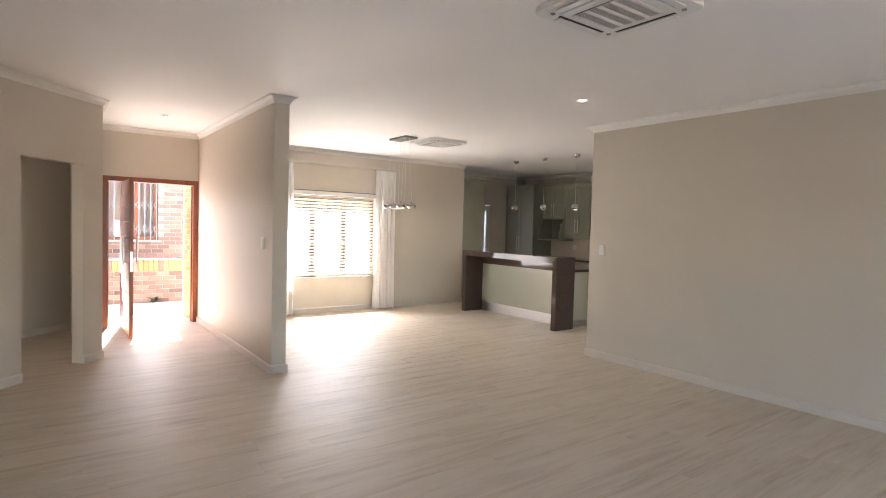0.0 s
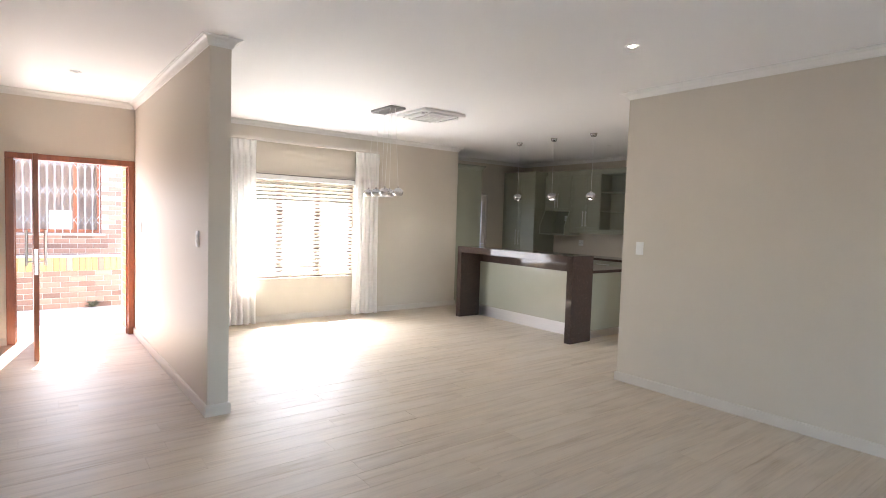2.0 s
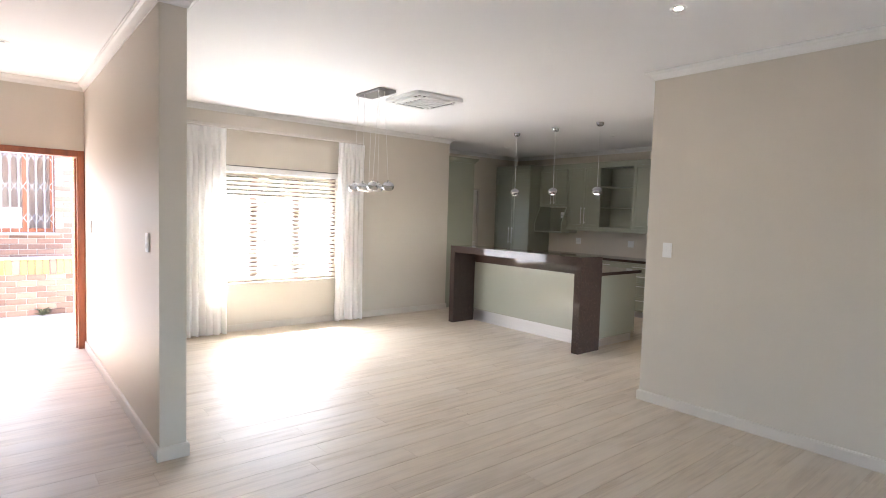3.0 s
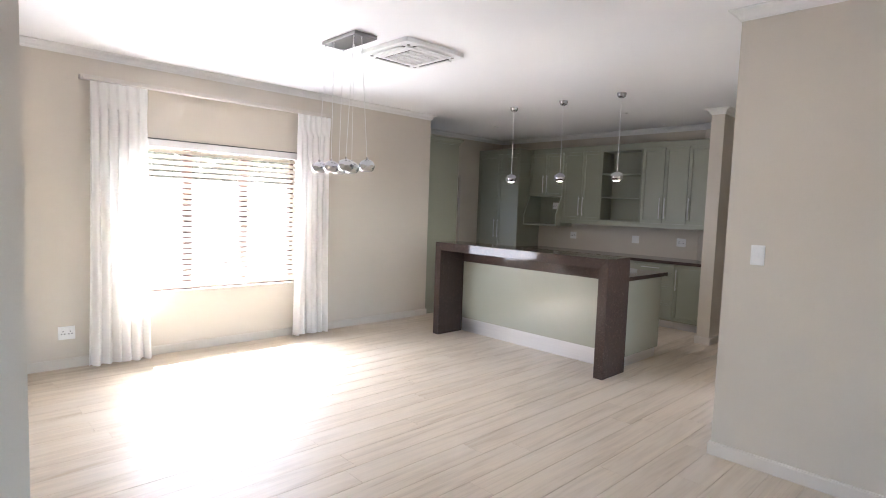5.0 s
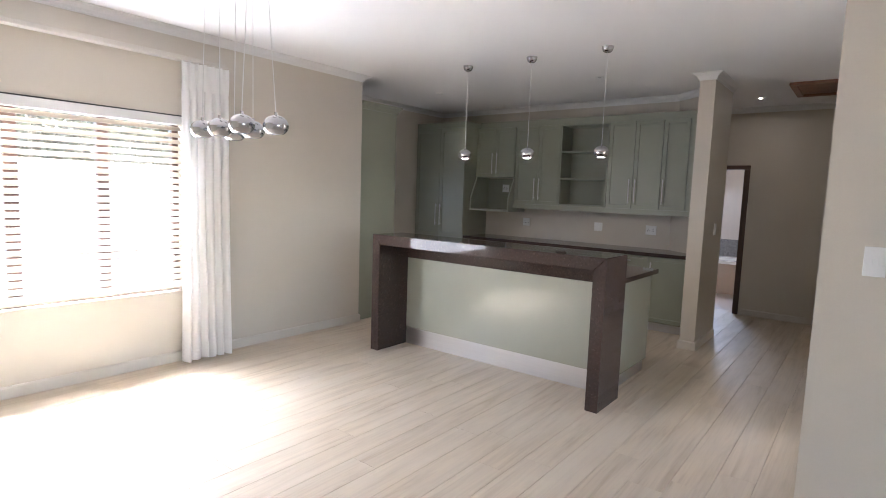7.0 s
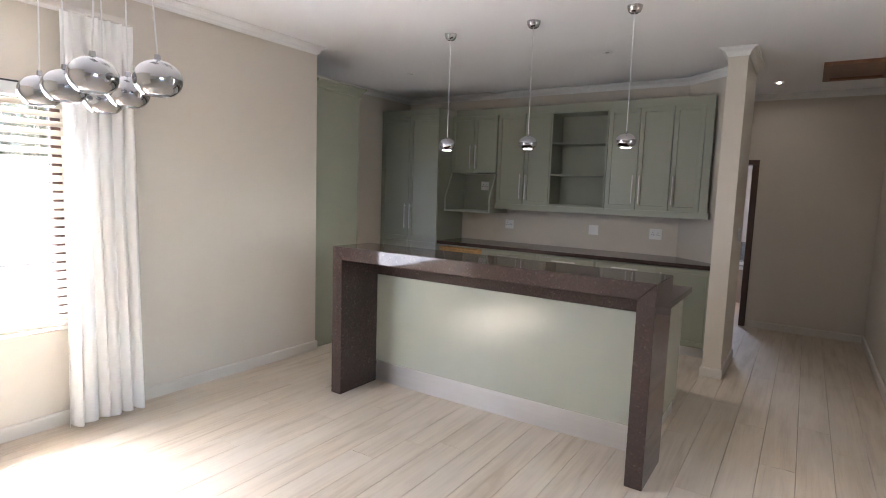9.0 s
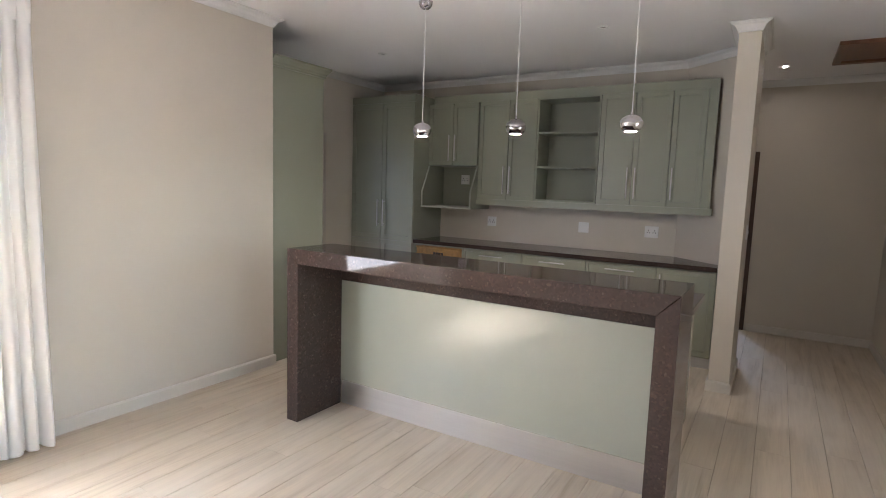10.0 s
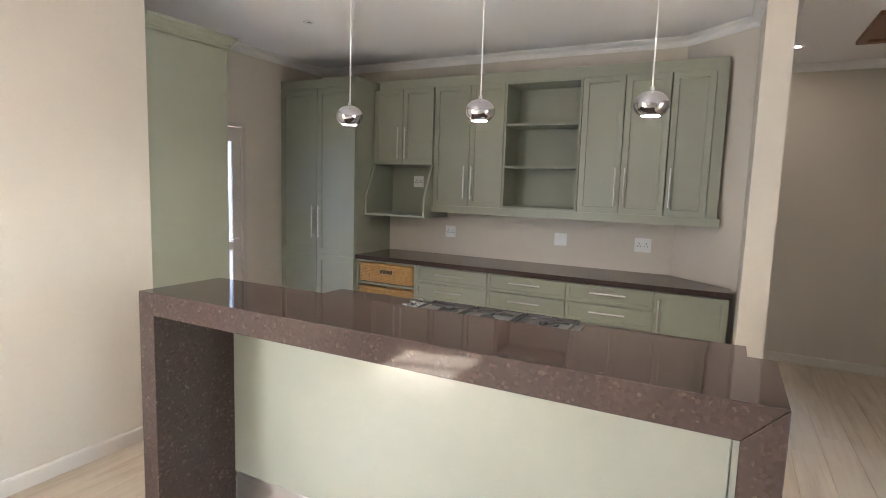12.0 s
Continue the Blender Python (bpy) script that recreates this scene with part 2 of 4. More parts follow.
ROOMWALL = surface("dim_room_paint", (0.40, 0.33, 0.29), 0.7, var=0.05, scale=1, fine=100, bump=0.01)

# ---- builders ----


def box(bm, x0, y0, z0, x1, y1, z1):
    v = [bm.verts.new((x, y, z)) for z in (z0, z1) for x, y in ((x0, y0), (x1, y0), (x1, y1), (x0, y1))]
    for f in ((3, 2, 1, 0), (4, 5, 6, 7), (0, 1, 5, 4), (1, 2, 6, 5), (2, 3, 7, 6), (3, 0, 4, 7)):
        bm.faces.new([v[i] for i in f])
    return bm


def cube(*a, bevel=0.0):
    bm = box(bmesh.new(), *a)
    if bevel:
        bmesh.ops.bevel(bm, geom=bm.edges[:], offset=bevel, segments=2, affect="EDGES", profile=0.5)
    return bm


def prism(points, z0, z1, bevel=0.0):
    """A flat outline (anticlockwise from above) with height."""
    bm = bmesh.new()
    lo, hi = [bm.verts.new((x, y, z0)) for x, y in points], [bm.verts.new((x, y, z1)) for x, y in points]
    bm.faces.new(lo[::-1])
    bm.faces.new(hi)
    for i in range(len(points)):
        j = (i + 1) % len(points)
        bm.faces.new((lo[i], lo[j], hi[j], hi[i]))
    if bevel:
        bmesh.ops.bevel(bm, geom=bm.edges[:], offset=bevel, segments=2, affect="EDGES", profile=0.5)
    return bm


def lathe(profile, at=(0, 0, 0), steps=32, bm=None):
    """Turn a list of (radius, z) about a vertical axis."""
    bm = bm or bmesh.new()
    rings = []
    for r, z in profile:
        if r < 1e-6:
            rings.append([bm.verts.new((at[0], at[1], at[2] + z))])
        else:
            rings.append([bm.verts.new((at[0] + r * math.cos(2 * math.pi * i / steps), at[1] + r * math.sin(2 * math.pi * i / steps), at[2] + z)) for i in range(steps)])
    for a, b in zip(rings, rings[1:]):
        for i in range(steps):
            j = (i + 1) % steps
            if len(a) == 1 and len(b) > 1:
                bm.faces.new((a[0], b[j], b[i]))
            elif len(b) == 1 and len(a) > 1:
                bm.faces.new((a[i], a[j], b[0]))
            elif len(a) > 1:
                bm.faces.new((a[i], a[j], b[j], b[i]))
    return bm


def rod(p, q, r, steps=10, bm=None):
    """A round bar from p to q."""
    bm = bm or bmesh.new()
    p, q = Vector(p), Vector(q)
    turn = (q - p).to_track_quat("Z", "Y")
    ends = []
    for c in (p, q):
        ends.append([bm.verts.new(c + turn @ Vector((r * math.cos(2 * math.pi * i / steps), r * math.sin(2 * math.pi * i / steps), 0))) for i in range(steps)])
    for i in range(steps):
        j = (i + 1) % steps
        bm.faces.new((ends[0][i], ends[0][j], ends[1][j], ends[1][i]))
    bm.faces.new(ends[0][::-1])
    bm.faces.new(ends[1])
    return bm


def sweep(profile, path, closed=False):
    """Run a profile of (out, z) along a plan line with mitred corners; out points to the left of the line."""
    bm = bmesh.new()
    n, rings = len(path), []
    for i, p in enumerate(path):
        p = Vector(p)
        back = Vector(path[i - 1]) if (i or closed) else None
        ahead = Vector(path[(i + 1) % n]) if (i < n - 1 or closed) else None
        d0 = (p - back).normalized() if back else None
        d1 = (ahead - p).normalized() if ahead else None
        d0, d1 = d0 or d1, d1 or d0
        n0, n1 = Vector((-d0.y, d0.x)), Vector((-d1.y, d1.x))
        m = (n0 + n1) / max(0.2, 1 + n0.dot(n1))
        rings.append([bm.verts.new((p.x + m.x * o, p.y + m.y * o, z)) for o, z in profile])
    k = len(profile)
    for i in range(n if closed else n - 1):
        a, b = rings[i], rings[(i + 1) % n]
        for j in range(k):
            bm.faces.new((a[j], a[(j + 1) % k], b[(j + 1) % k], b[j]))
    if not closed:
        bm.faces.new(rings[0])
        bm.faces.new(rings[-1][::-1])
    bmesh.ops.recalc_face_normals(bm, faces=bm.faces[:])
    return bm


def finish(name, bm, mat, smooth=False, base=(0, 0, 0)):
    me = bpy.data.meshes.new(name)
    if any(base):
        bmesh.ops.translate(bm, verts=bm.verts[:], vec=-Vector(base))
    bm.normal_update()
    bm.to_mesh(me)
    bm.free()
    me.materials.append(mat)
    if smooth:
        for f in me.polygons:
            f.use_smooth = True
        me.set_sharp_from_angle(angle=radians(38))
    return new(name, me)


def structure(name, bm, mat, label, smooth=False):
    return tagged(finish(name, bm, mat, smooth), label, kind="structure", category=name.split("_")[0])


def thing(name, base, label, category, group=""):
    ob = new(name)
    ob.empty_display_size = 0.1
    ob.location = base
    return tagged(ob, label, category, group)


def part(name, bm, mat, parent, label="", smooth=False):
    """One mesh under a thing or a part; the shape is given in the place's own metres."""
    base = Vector((0, 0, 0))
    up = parent
    while up:
        base += up.location
        up = up.parent
    ob = finish(name, bm, mat, smooth, base)
    ob.parent = parent
    return tagged(ob, label)


def lone(name, bm, mat, base, label, category, group="", smooth=False):
    """A thing of one piece."""
    ob = finish(name, bm, mat, smooth, base)
    ob.location = base
    return tagged(ob, label, category, group)


def wall_run(u0, u1, height, openings, put):
    """Boxes of a wall from u0 to u1 round its openings (u0, u1, z0, z1); put(a, b, z0, z1) lays one."""
    cuts = sorted({u0, u1, *[o[0] for o in openings], *[o[1] for o in openings]})
    for a, b in zip(cuts, cuts[1:]):
        holes = sorted([o for o in openings if o[0] <= a and o[1] >= b], key=lambda o: o[2])
        z = 0.0
        for o in holes:
            if o[2] > z:
                put(a, b, z, o[2])
            z = o[3]
        if z < height:
            put(a, b, z, height)
    return True


# ---- the shell ----
H = 2.755
TOP = H + 0.02


def wall_along_x(name, x0, x1, y0, y1, openings, label, mat=WALL):
    bm = bmesh.new()
    wall_run(x0, x1, TOP, openings, lambda a, b, c, d: box(bm, a, y0, c, b, y1, d))
    return structure(name, bm, mat, label)


def wall_along_y(name, y0, y1, x0, x1, openings, label, mat=WALL):
    bm = bmesh.new()
    wall_run(y0, y1, TOP, openings, lambda a, b, c, d: box(bm, x0, a, c, x1, b, d))
    return structure(name, bm, mat, label)


WIN = (3.24, 5.00, 0.60, 2.06)
FRONT = (0.84, 2.0, 0.0, 2.07)
HALLDOOR = (5.70, 6.56, 0.0, 1.97)
wall_window = wall_along_x("wall_window", 2.165, 7.0, 8.897, 9.11, [WIN], "greige painted wall with the dining window")
wall_return = wall_along_y("wall_recess", 9.11, 10.1, 6.77, 7.0, [], "greige painted wall beside the kitchen recess")
wall_kleft = wall_along_x("wall_kitchen_side", 7.0, 9.82, 9.87, 10.1, [(7.78, 8.61, 0.0, 2.07)], "greige painted kitchen side wall")
wall_kback = structure("wall_kitchen_back", prism([(8.58, 5.65), (9.40, 5.65), (9.82, 6.2), (9.82, 9.87), (9.668, 9.87), (9.668, 6.27), (9.27, 5.80), (8.58, 5.795)], 0, TOP), WALL, "greige painted kitchen back wall ending in a narrow pier")
wall_right = wall_along_y("wall_lounge", -2.75, 4.51, 5.525, 5.80, [], "long plain greige painted lounge wall")
# The opening here is made up and unseen, to let in fill light.
wall_pass = wall_along_x("wall_passage", 5.80, 11.15, 4.32, 4.51, [(6.2, 7.0, 0.0, 2.07)], "greige painted passage wall with an unseen opening added for light")
wall_end = wall_along_y("wall_hall_end", 4.51, 7.4, 10.96, 11.15, [HALLDOOR], "greige painted hall wall with a doorway")
wall_hback = wall_along_x("wall_hall_back", 9.82, 10.96, 7.2, 7.4, [], "plain greige wall closing the hall")
partition = wall_along_y("wall_partition", 5.57, 9.11, 2.015, 2.165, [], "free-standing greige partition wall beside the entrance")
wall_front = wall_along_x("wall_front_door", 0.46, 2.015, 8.87, 9.11, [FRONT], "greige wall with the front door opening")
wall_entry = wall_along_y("wall_entry", 7.08, 8.87, 0.46, 0.69, [], "greige painted entrance side wall")
wall_south = wall_along_x("wall_patio", -1.85, 5.525, -2.75, -2.5, [(0.6, 3.4, 0.0, 2.2)], "plain greige wall with a wide patio opening")
wall_west = wall_along_y("wall_west", -2.5, 4.72, -1.85, -1.6, [], "plain greige lounge wall")

# the slanting wall with the passage opening
A, B = Vector((0.69, 7.08)), Vector((-1.6, 4.72))
along = (B - A).normalized()
out = Vector((-(B - A).y, (B - A).x)).normalized()
if out.x > 0:
    out = -out
bm = bmesh.new()


def slant(a, b, z0, z1):
    c = [A + along * a, A + along * b, A + along * b + out * 0.13, A + along * a + out * 0.13]
    v = [bm.verts.new((p.x, p.y, z)) for z in (z0, z1) for p in c]
    for f in ((0, 1, 2, 3), (7, 6, 5, 4), (4, 5, 1, 0), (5, 6, 2, 1), (6, 7, 3, 2), (7, 4, 0, 3)):
        bm.faces.new([v[i] for i in f])


wall_run(0.0, (B - A).length, TOP, [(0.26, 0.96, 0.0, 2.05)], slant)
bmesh.ops.recalc_face_normals(bm, faces=bm.faces[:])
structure("wall_slanting", bm, WALL, "slanting greige wall with an open doorway")
structure("wall_side_room_slant", prism([(0.46, 9.11), (0.20, 9.11), (-2.6, 6.31), (-2.6, 6.05)], 0, TOP), WALL, "dim slanting wall inside the side room")
wall_side1 = wall_along_x("wall_side_room_back", -2.6, 0.46, 9.11, 9.3, [], "plain wall of the dim side room")
wall_side2 = wall_along_y("wall_side_room_end", 4.72, 9.11, -2.8, -2.6, [], "plain wall of the dim side room")
wall_side3 = wall_along_x("wall_side_room_near", -2.6, -1.85, 4.52, 4.72, [], "plain wall of the dim side room")

ceiling = structure("ceiling", prism([(-2.8, -2.75), (11.15, -2.75), (11.15, 10.1), (6.77, 10.1), (6.77, 9.3), (-2.8, 9.3)], H, H + 0.2), CEILING, "flat white painted ceiling")

ROOM = [(-1.6, -2.5), (5.525, -2.5), (5.525, 4.51), (10.96, 4.51), (10.96, 7.2), (9.82, 7.2), (9.82, 6.2), (9.40, 5.65), (8.58, 5.65), (8.58, 5.795), (9.27, 5.80),
        (9.668, 6.27), (9.668, 9.87), (7.0, 9.87), (7.0, 8.897), (2.165, 8.897), (2.165, 5.57), (2.015, 5.57), (2.015, 8.87), (0.69, 8.87), (0.69, 7.08), (-1.6, 4.72)]
COVE = [(0.0, H), (0.0, H - 0.068), (0.008, H - 0.068), (0.010, H - 0.059), (0.015, H - 0.053), (0.021, H - 0.037), (0.033, H - 0.024), (0.050, H - 0.016), (0.054, H - 0.010), (0.064, H - 0.009), (0.064, H)]
structure("cornice", sweep(COVE, ROOM, True), TRIM, "white moulded cove cornice")
BASE = [(0.0, 0.0), (0.016, 0.0), (0.016, 0.072), (0.011, 0.082), (0.0, 0.084)]
structure("baseboard", sweep(BASE, [(0.45, 9.10), (-2.6, 6.05)]), SKIRT, "low painted skirting board")
doorA, doorB = A + along * 0.26, A + along * 0.96
for i, run in enumerate(([tuple(doorB), (-1.6, 4.72), (-1.6, -2.5), (0.6, -2.5)], [(3.4, -2.5), (5.525, -2.5), (5.525, 4.51), (10.96, 4.51), (10.96, 5.64)],
            [(10.96, 6.62), (10.96, 7.2), (9.82, 7.2), (9.82, 6.2), (9.40, 5.65), (8.58, 5.65), (8.58, 5.795), (9.05, 5.797)],
            [(7.62, 9.87), (7.62, 9.86)], [(7.0, 8.925), (7.0, 8.897), (2.165, 8.897), (2.165, 5.57), (2.015, 5.57), (2.015, 8.86)], [(0.80, 8.87), (0.69, 8.87), (0.69, 7.08), tuple(doorA)])):
    if i != 3:
        structure("baseboard", sweep(BASE, run), SKIRT, "low painted skirting board")

# ---- ceiling fittings ----


def cassette(base, label):
    """A square ceiling air conditioner: panel, four outlet slots with flaps, central grille."""
    x, y, z = base
    ac = thing("ceiling_air_conditioner", base, label, "air conditioner", "ceiling air conditioners")
    s = 0.33
    c = 0.05
    ring = [(s, -s + c), (s, s - c), (s - c * 0.3, s - c * 0.3), (s - c, s), (-s + c, s), (-s + c * 0.3, s - c * 0.3), (-s, s - c), (-s, -s + c), (-s + c * 0.3, -s + c * 0.3), (-s + c, -s), (s - c, -s), (s - c * 0.3, -s + c * 0.3)]
    part("panel", prism([(x + a, y + b) for a, b in ring], z - 0.036, z, bevel=0.008), PLASTIC, ac, "white moulded plastic panel")
    part("inner_frame", cube(x - 0.225, y - 0.225, z - 0.046, x + 0.225, y + 0.225, z - 0.035, bevel=0.008), PLASTIC, ac)
    for k in range(4):
        t = pose(x, y, z, 0, 0, 90 * k)
        # The slot is an uncut dark block; its inner shade is the colour.
        slot = part("outlet_slot", cube(-0.19, 0.230, -0.0385, 0.19, 0.262, -0.030), HOLLOW_SHADE, ac, "air outlet slot, its shade painted as a dark block")
        flap = part("flap", cube(-0.187, 0.246, -0.050, 0.187, 0.290, -0.042, bevel=0.002), PLASTIC, ac)
        dot = part("clip", lathe([(0, -0.041), (0.014, -0.041), (0.014, -0.034)], (0.245, 0.245, 0), 12), GREY_PLASTIC, ac)
        for o in (slot, flap, dot):
            o.data.transform(Matrix.Translation((x, y, z)))
            o.matrix_basis = pose(0, 0, 0, 0, 0, 90 * k)
    part("grille_back", cube(x - 0.165, y - 0.165, z - 0.0485, x + 0.165, y + 0.165, z - 0.045), FILTER, ac, "brown filter behind the grille")
    for i in range(5):
        a = x - 0.165 + 0.33 * i / 4
        part("grille_bar", cube(a - 0.012, y - 0.165, z - 0.054, a + 0.012, y + 0.165, z - 0.048, bevel=0.002), PLASTIC, ac)
    for i in range(26):
        b = y - 0.16 + 0.32 * i / 25
        part("grille_slat", cube(x - 0.165, b - 0.0009, z - 0.0525, x + 0.165, b + 0.0009, z - 0.0482), PLASTIC, ac)
    part("badge", cube(x - 0.02, y + 0.19, z - 0.048, x + 0.02, y + 0.2, z - 0.0455), SATIN, ac)
    ac.rotation_euler = (0, 0, math.pi / 2)
    return ac


cassette((2.74, 2.14, H), "white four-way cassette air conditioner in the lounge ceiling")
ac2 = cassette((4.83, 6.76, H), "white four-way cassette air conditioner beside the dining light")
ac2.scale = (0.94, 0.94, 1)


def downlight(x, y, lit):
    d = thing("downlight", (x, y, H), "small round recessed downlight, lit" if lit else "small round white recessed downlight, switched off", "ceiling light", "recessed downlights")
    part("ring", lathe([(0.019, 0.002), (0.021, -0.005), (0.036, -0.009), (0.044, -0.006), (0.046, 0.002)], (x, y, H), 28), SATIN if lit else PLASTIC, d, smooth=True)
    part("lens", lathe([(0, -0.003), (0.019, -0.003), (0.019, 0.001)], (x, y, H), 24), DOWNLIGHT if lit else GREY_PLASTIC, d, "glowing lens" if lit else "unlit glass lens")


for x, y, lit in ((4.34, 3.71, True), (1.345, 7.53, False), (8.25, 8.80, False), (8.27, 6.70, False), (10.23, 5.51, True)):
    downlight(x, y, lit)

hatch = thing("roof_hatch", (9.82, 4.87, H), "brown wooden roof access hatch in the hall ceiling", "hatch")
part("board", cube(9.48, 4.67, H - 0.008, 10.15, 5.08, H + 0.004), HATCHWOOD, hatch)
for a in ((9.42, 4.61, 10.21, 4.67), (9.42, 5.08, 10.21, 5.14), (9.42, 4.67, 9.48, 5.08), (10.15, 4.67, 10.21, 5.08)):
    part("frame", cube(a[0], a[1], H - 0.03, a[2], a[3], H + 0.002, bevel=0.003), HATCHWOOD, hatch)


def globe(radius, height):
    """Profile of a flattened shade with a round mouth below, thickness turned inwards."""
    pts = []
    for i in range(15):
        a = math.pi * (0.5 - i / 14 * 0.80)
        pts.append((max(0.0, radius * math.cos(a)), height / 2 * math.sin(a)))
    r, z = pts[-1]
    return pts + [(r - 0.004, z + 0.001), (r - 0.004, z + 0.012)], (r - 0.005, z + 0.006)


pend = thing("pendant_light", (7.2, 6.19, H), "chrome ball pendant light on a thin cord, lit", "pendant light", "pendants over the breakfast bar")
x, y = 7.2, 6.19
part("ceiling_cup", lathe([(0.0, -0.05), (0.02, -0.049), (0.036, -0.04), (0.046, -0.022), (0.05, 0.0)], (x, y, H), 28), CHROME, pend, "polished half-dome cup", True)
part("cord", rod((x, y, 1.945), (x, y, H - 0.045), 0.0028, 8), PLASTIC, pend, "thin pale cord")
prof, (lr, lz) = globe(0.066, 0.105)
shade = part("shade", lathe(prof, (x, y, 1.893), 36), CHROME, pend, "polished chrome ball shade", True)
part("collar", lathe([(0, 0.066), (0.008, 0.066), (0.010, 0.05)], (x, y, 1.893), 16), CHROME, pend, smooth=True)
part("lamp_face", lathe([(0, lz), (lr, lz)], (x, y, 1.893), 24), LAMP, pend, "glowing lamp face")
for y in (6.90, 7.61):
    copy_thing(pend, pose(7.2, y, H))

chand = thing("chandelier", (4.29, 6.86, H), "six chrome balls hanging from a rectangular plate", "chandelier")
part("ceiling_plate", cube(4.19, 6.64, H - 0.028, 4.39, 7.08, H - 0.001, bevel=0.004), DARKSTEEL, chand, "satin chrome plate")
prof, (lr, lz) = globe(0.059, 0.098)
for gx, gy in ((4.165, 6.68), (4.205, 6.94), (4.21, 7.12), (4.265, 6.56), (4.345, 6.87), (4.385, 7.11)):
    px, py = min(max(gx, 4.21), 4.37), min(max(gy, 6.66), 7.06)
    part("cord", rod((gx, gy, 1.848), (px, py, H - 0.026), 0.0024, 6), PLASTIC, chand)
    part("plug", lathe([(0, -0.04), (0.006, -0.04), (0.006, -0.026)], (px, py, H), 10), SATIN, chand)
    ball = part("ball", lathe(prof, (gx, gy, 1.79), 36), CHROME, chand, "polished chrome ball shade", True)
    part("collar", lathe([(0, 0.062), (0.007, 0.062), (0.009, 0.046)], (gx, gy, 1.79), 14), CHROME, ball, smooth=True)
    part("lamp_face", lathe([(0, lz), (lr, lz)], (gx, gy, 1.79), 24), OPAL, ball, "white opal lamp face")

# ---- switches and sockets: built facing -x at the origin, then set on their walls ----


def plate(name, label, category, at, turn, w, h, rockers=(), sockets=0):
    p = thing(name, (0, 0, 0), label, category, "wall switches and sockets")
    part("plate", cube(-0.010, -w / 2, -h / 2, 0.0, w / 2, h / 2, bevel=0.003), PLASTIC, p)
    part("rim", cube(-0.0125, -w / 2 + 0.012, -h / 2 + 0.014, -0.009, w / 2 - 0.012, h / 2 - 0.014, bevel=0.001), PLASTIC, p)
    for a, b in rockers:
        part("rocker", cube(-0.017, a - 0.009, b - 0.014, -0.012, a + 0.009, b + 0.014, bevel=0.002), PLASTIC, p)
    for k in range(sockets):
        c = (k - (sockets - 1) / 2) * w * 0.42
        for dy, dz in ((0, 0.014), (-0.011, -0.008), (0.011, -0.008)):
            # Hole shade painted by small dark blocks on the plate.
            part("pin_hole", cube(-0.0132, c + dy - 0.0035, dz - 0.005, -0.0122, c + dy + 0.0035, dz + 0.005), HOLLOW_SHADE, p, "pin hole painted as a spot of shade")
    p.matrix_basis = pose(*at, 0, 0, turn)
    return p


plate("light_switch", "white light switch on the lounge wall", "light switch", (5.525, 4.325, 1.292), 0, 0.075, 0.12, ((0, 0.0),))
plate("light_switch", "white light switch on the partition", "light switch", (2.015, 5.86, 1.297), 0, 0.075, 0.12, ((0, 0.02), (0, -0.02)))
plate("light_switch", "narrow white switch beside the front door", "light switch", (2.015, 8.41, 1.31), 0, 0.075, 0.12, ((0, 0.0),))
plate("light_switch", "white switch on the hall pier", "light switch", (9.05, 5.65, 1.22), 90, 0.075, 0.12, ((0, 0.0),))
plate("wall_socket", "white double wall socket low on the dining wall", "wall socket", (2.805, 8.897, 0.31), 90, 0.125, 0.115, ((0.03, 0.035), (-0.03, 0.035)), 2)
plate("wall_socket", "white wall socket above the kitchen worktop", "wall socket", (9.668, 8.26, 1.13), 0, 0.11, 0.11, ((0.03, 0.035),), 2)
plate("isolator_switch", "plain white isolator switch above the kitchen worktop", "light switch", (9.668, 7.18, 1.13), 0, 0.11, 0.11, ((0, 0.0),))
plate("wall_socket", "white wall socket above the kitchen worktop", "wall socket", (9.668, 6.495, 1.13), 0, 0.13, 0.115, ((0.03, 0.035),), 2)

# ---- kitchen joinery ----


def bar_handle(p, q, off):
    """A straight bar on two posts; off: from the bar back to the front it is fixed on."""
    p, q, off = Vector(p), Vector(q), Vector(off)
    bm = rod(p, q, 0.006, 10)
    d = (q - p).normalized()
    for e in (p + d * 0.025, q - d * 0.025):
        rod(e, e + off, 0.0045, 8, bm)
    return bm


def shaker(x, y0, y1, z0, z1, rail=0.06):
    """A framed front facing -x with a sunken field, one piece."""
    bm = cube(x, y0, z0, x + 0.02, y1, z1)
    face = min(bm.faces, key=lambda f: f.calc_center_median().x)
    bmesh.ops.recalc_face_normals(bm, faces=bm.faces[:])
    bm.normal_update()
    bmesh.ops.inset_region(bm, faces=[face], thickness=rail, depth=0)
    bm.normal_update()
    bmesh.ops.inset_region(bm, faces=[face], thickness=0.0035, depth=-0.010)
    bm.normal_update()
    rim = [e for e in bm.edges if all(abs(v.co.x - x) < 1e-5 and (min(abs(v.co.y - y0), abs(v.co.y - y1)) < 1e-5 or min(abs(v.co.z - z0), abs(v.co.z - z1)) < 1e-5) for v in e.verts)]
    bmesh.ops.bevel(bm, geom=rim, offset=0.0015, segments=2, affect="EDGES")
    return bm


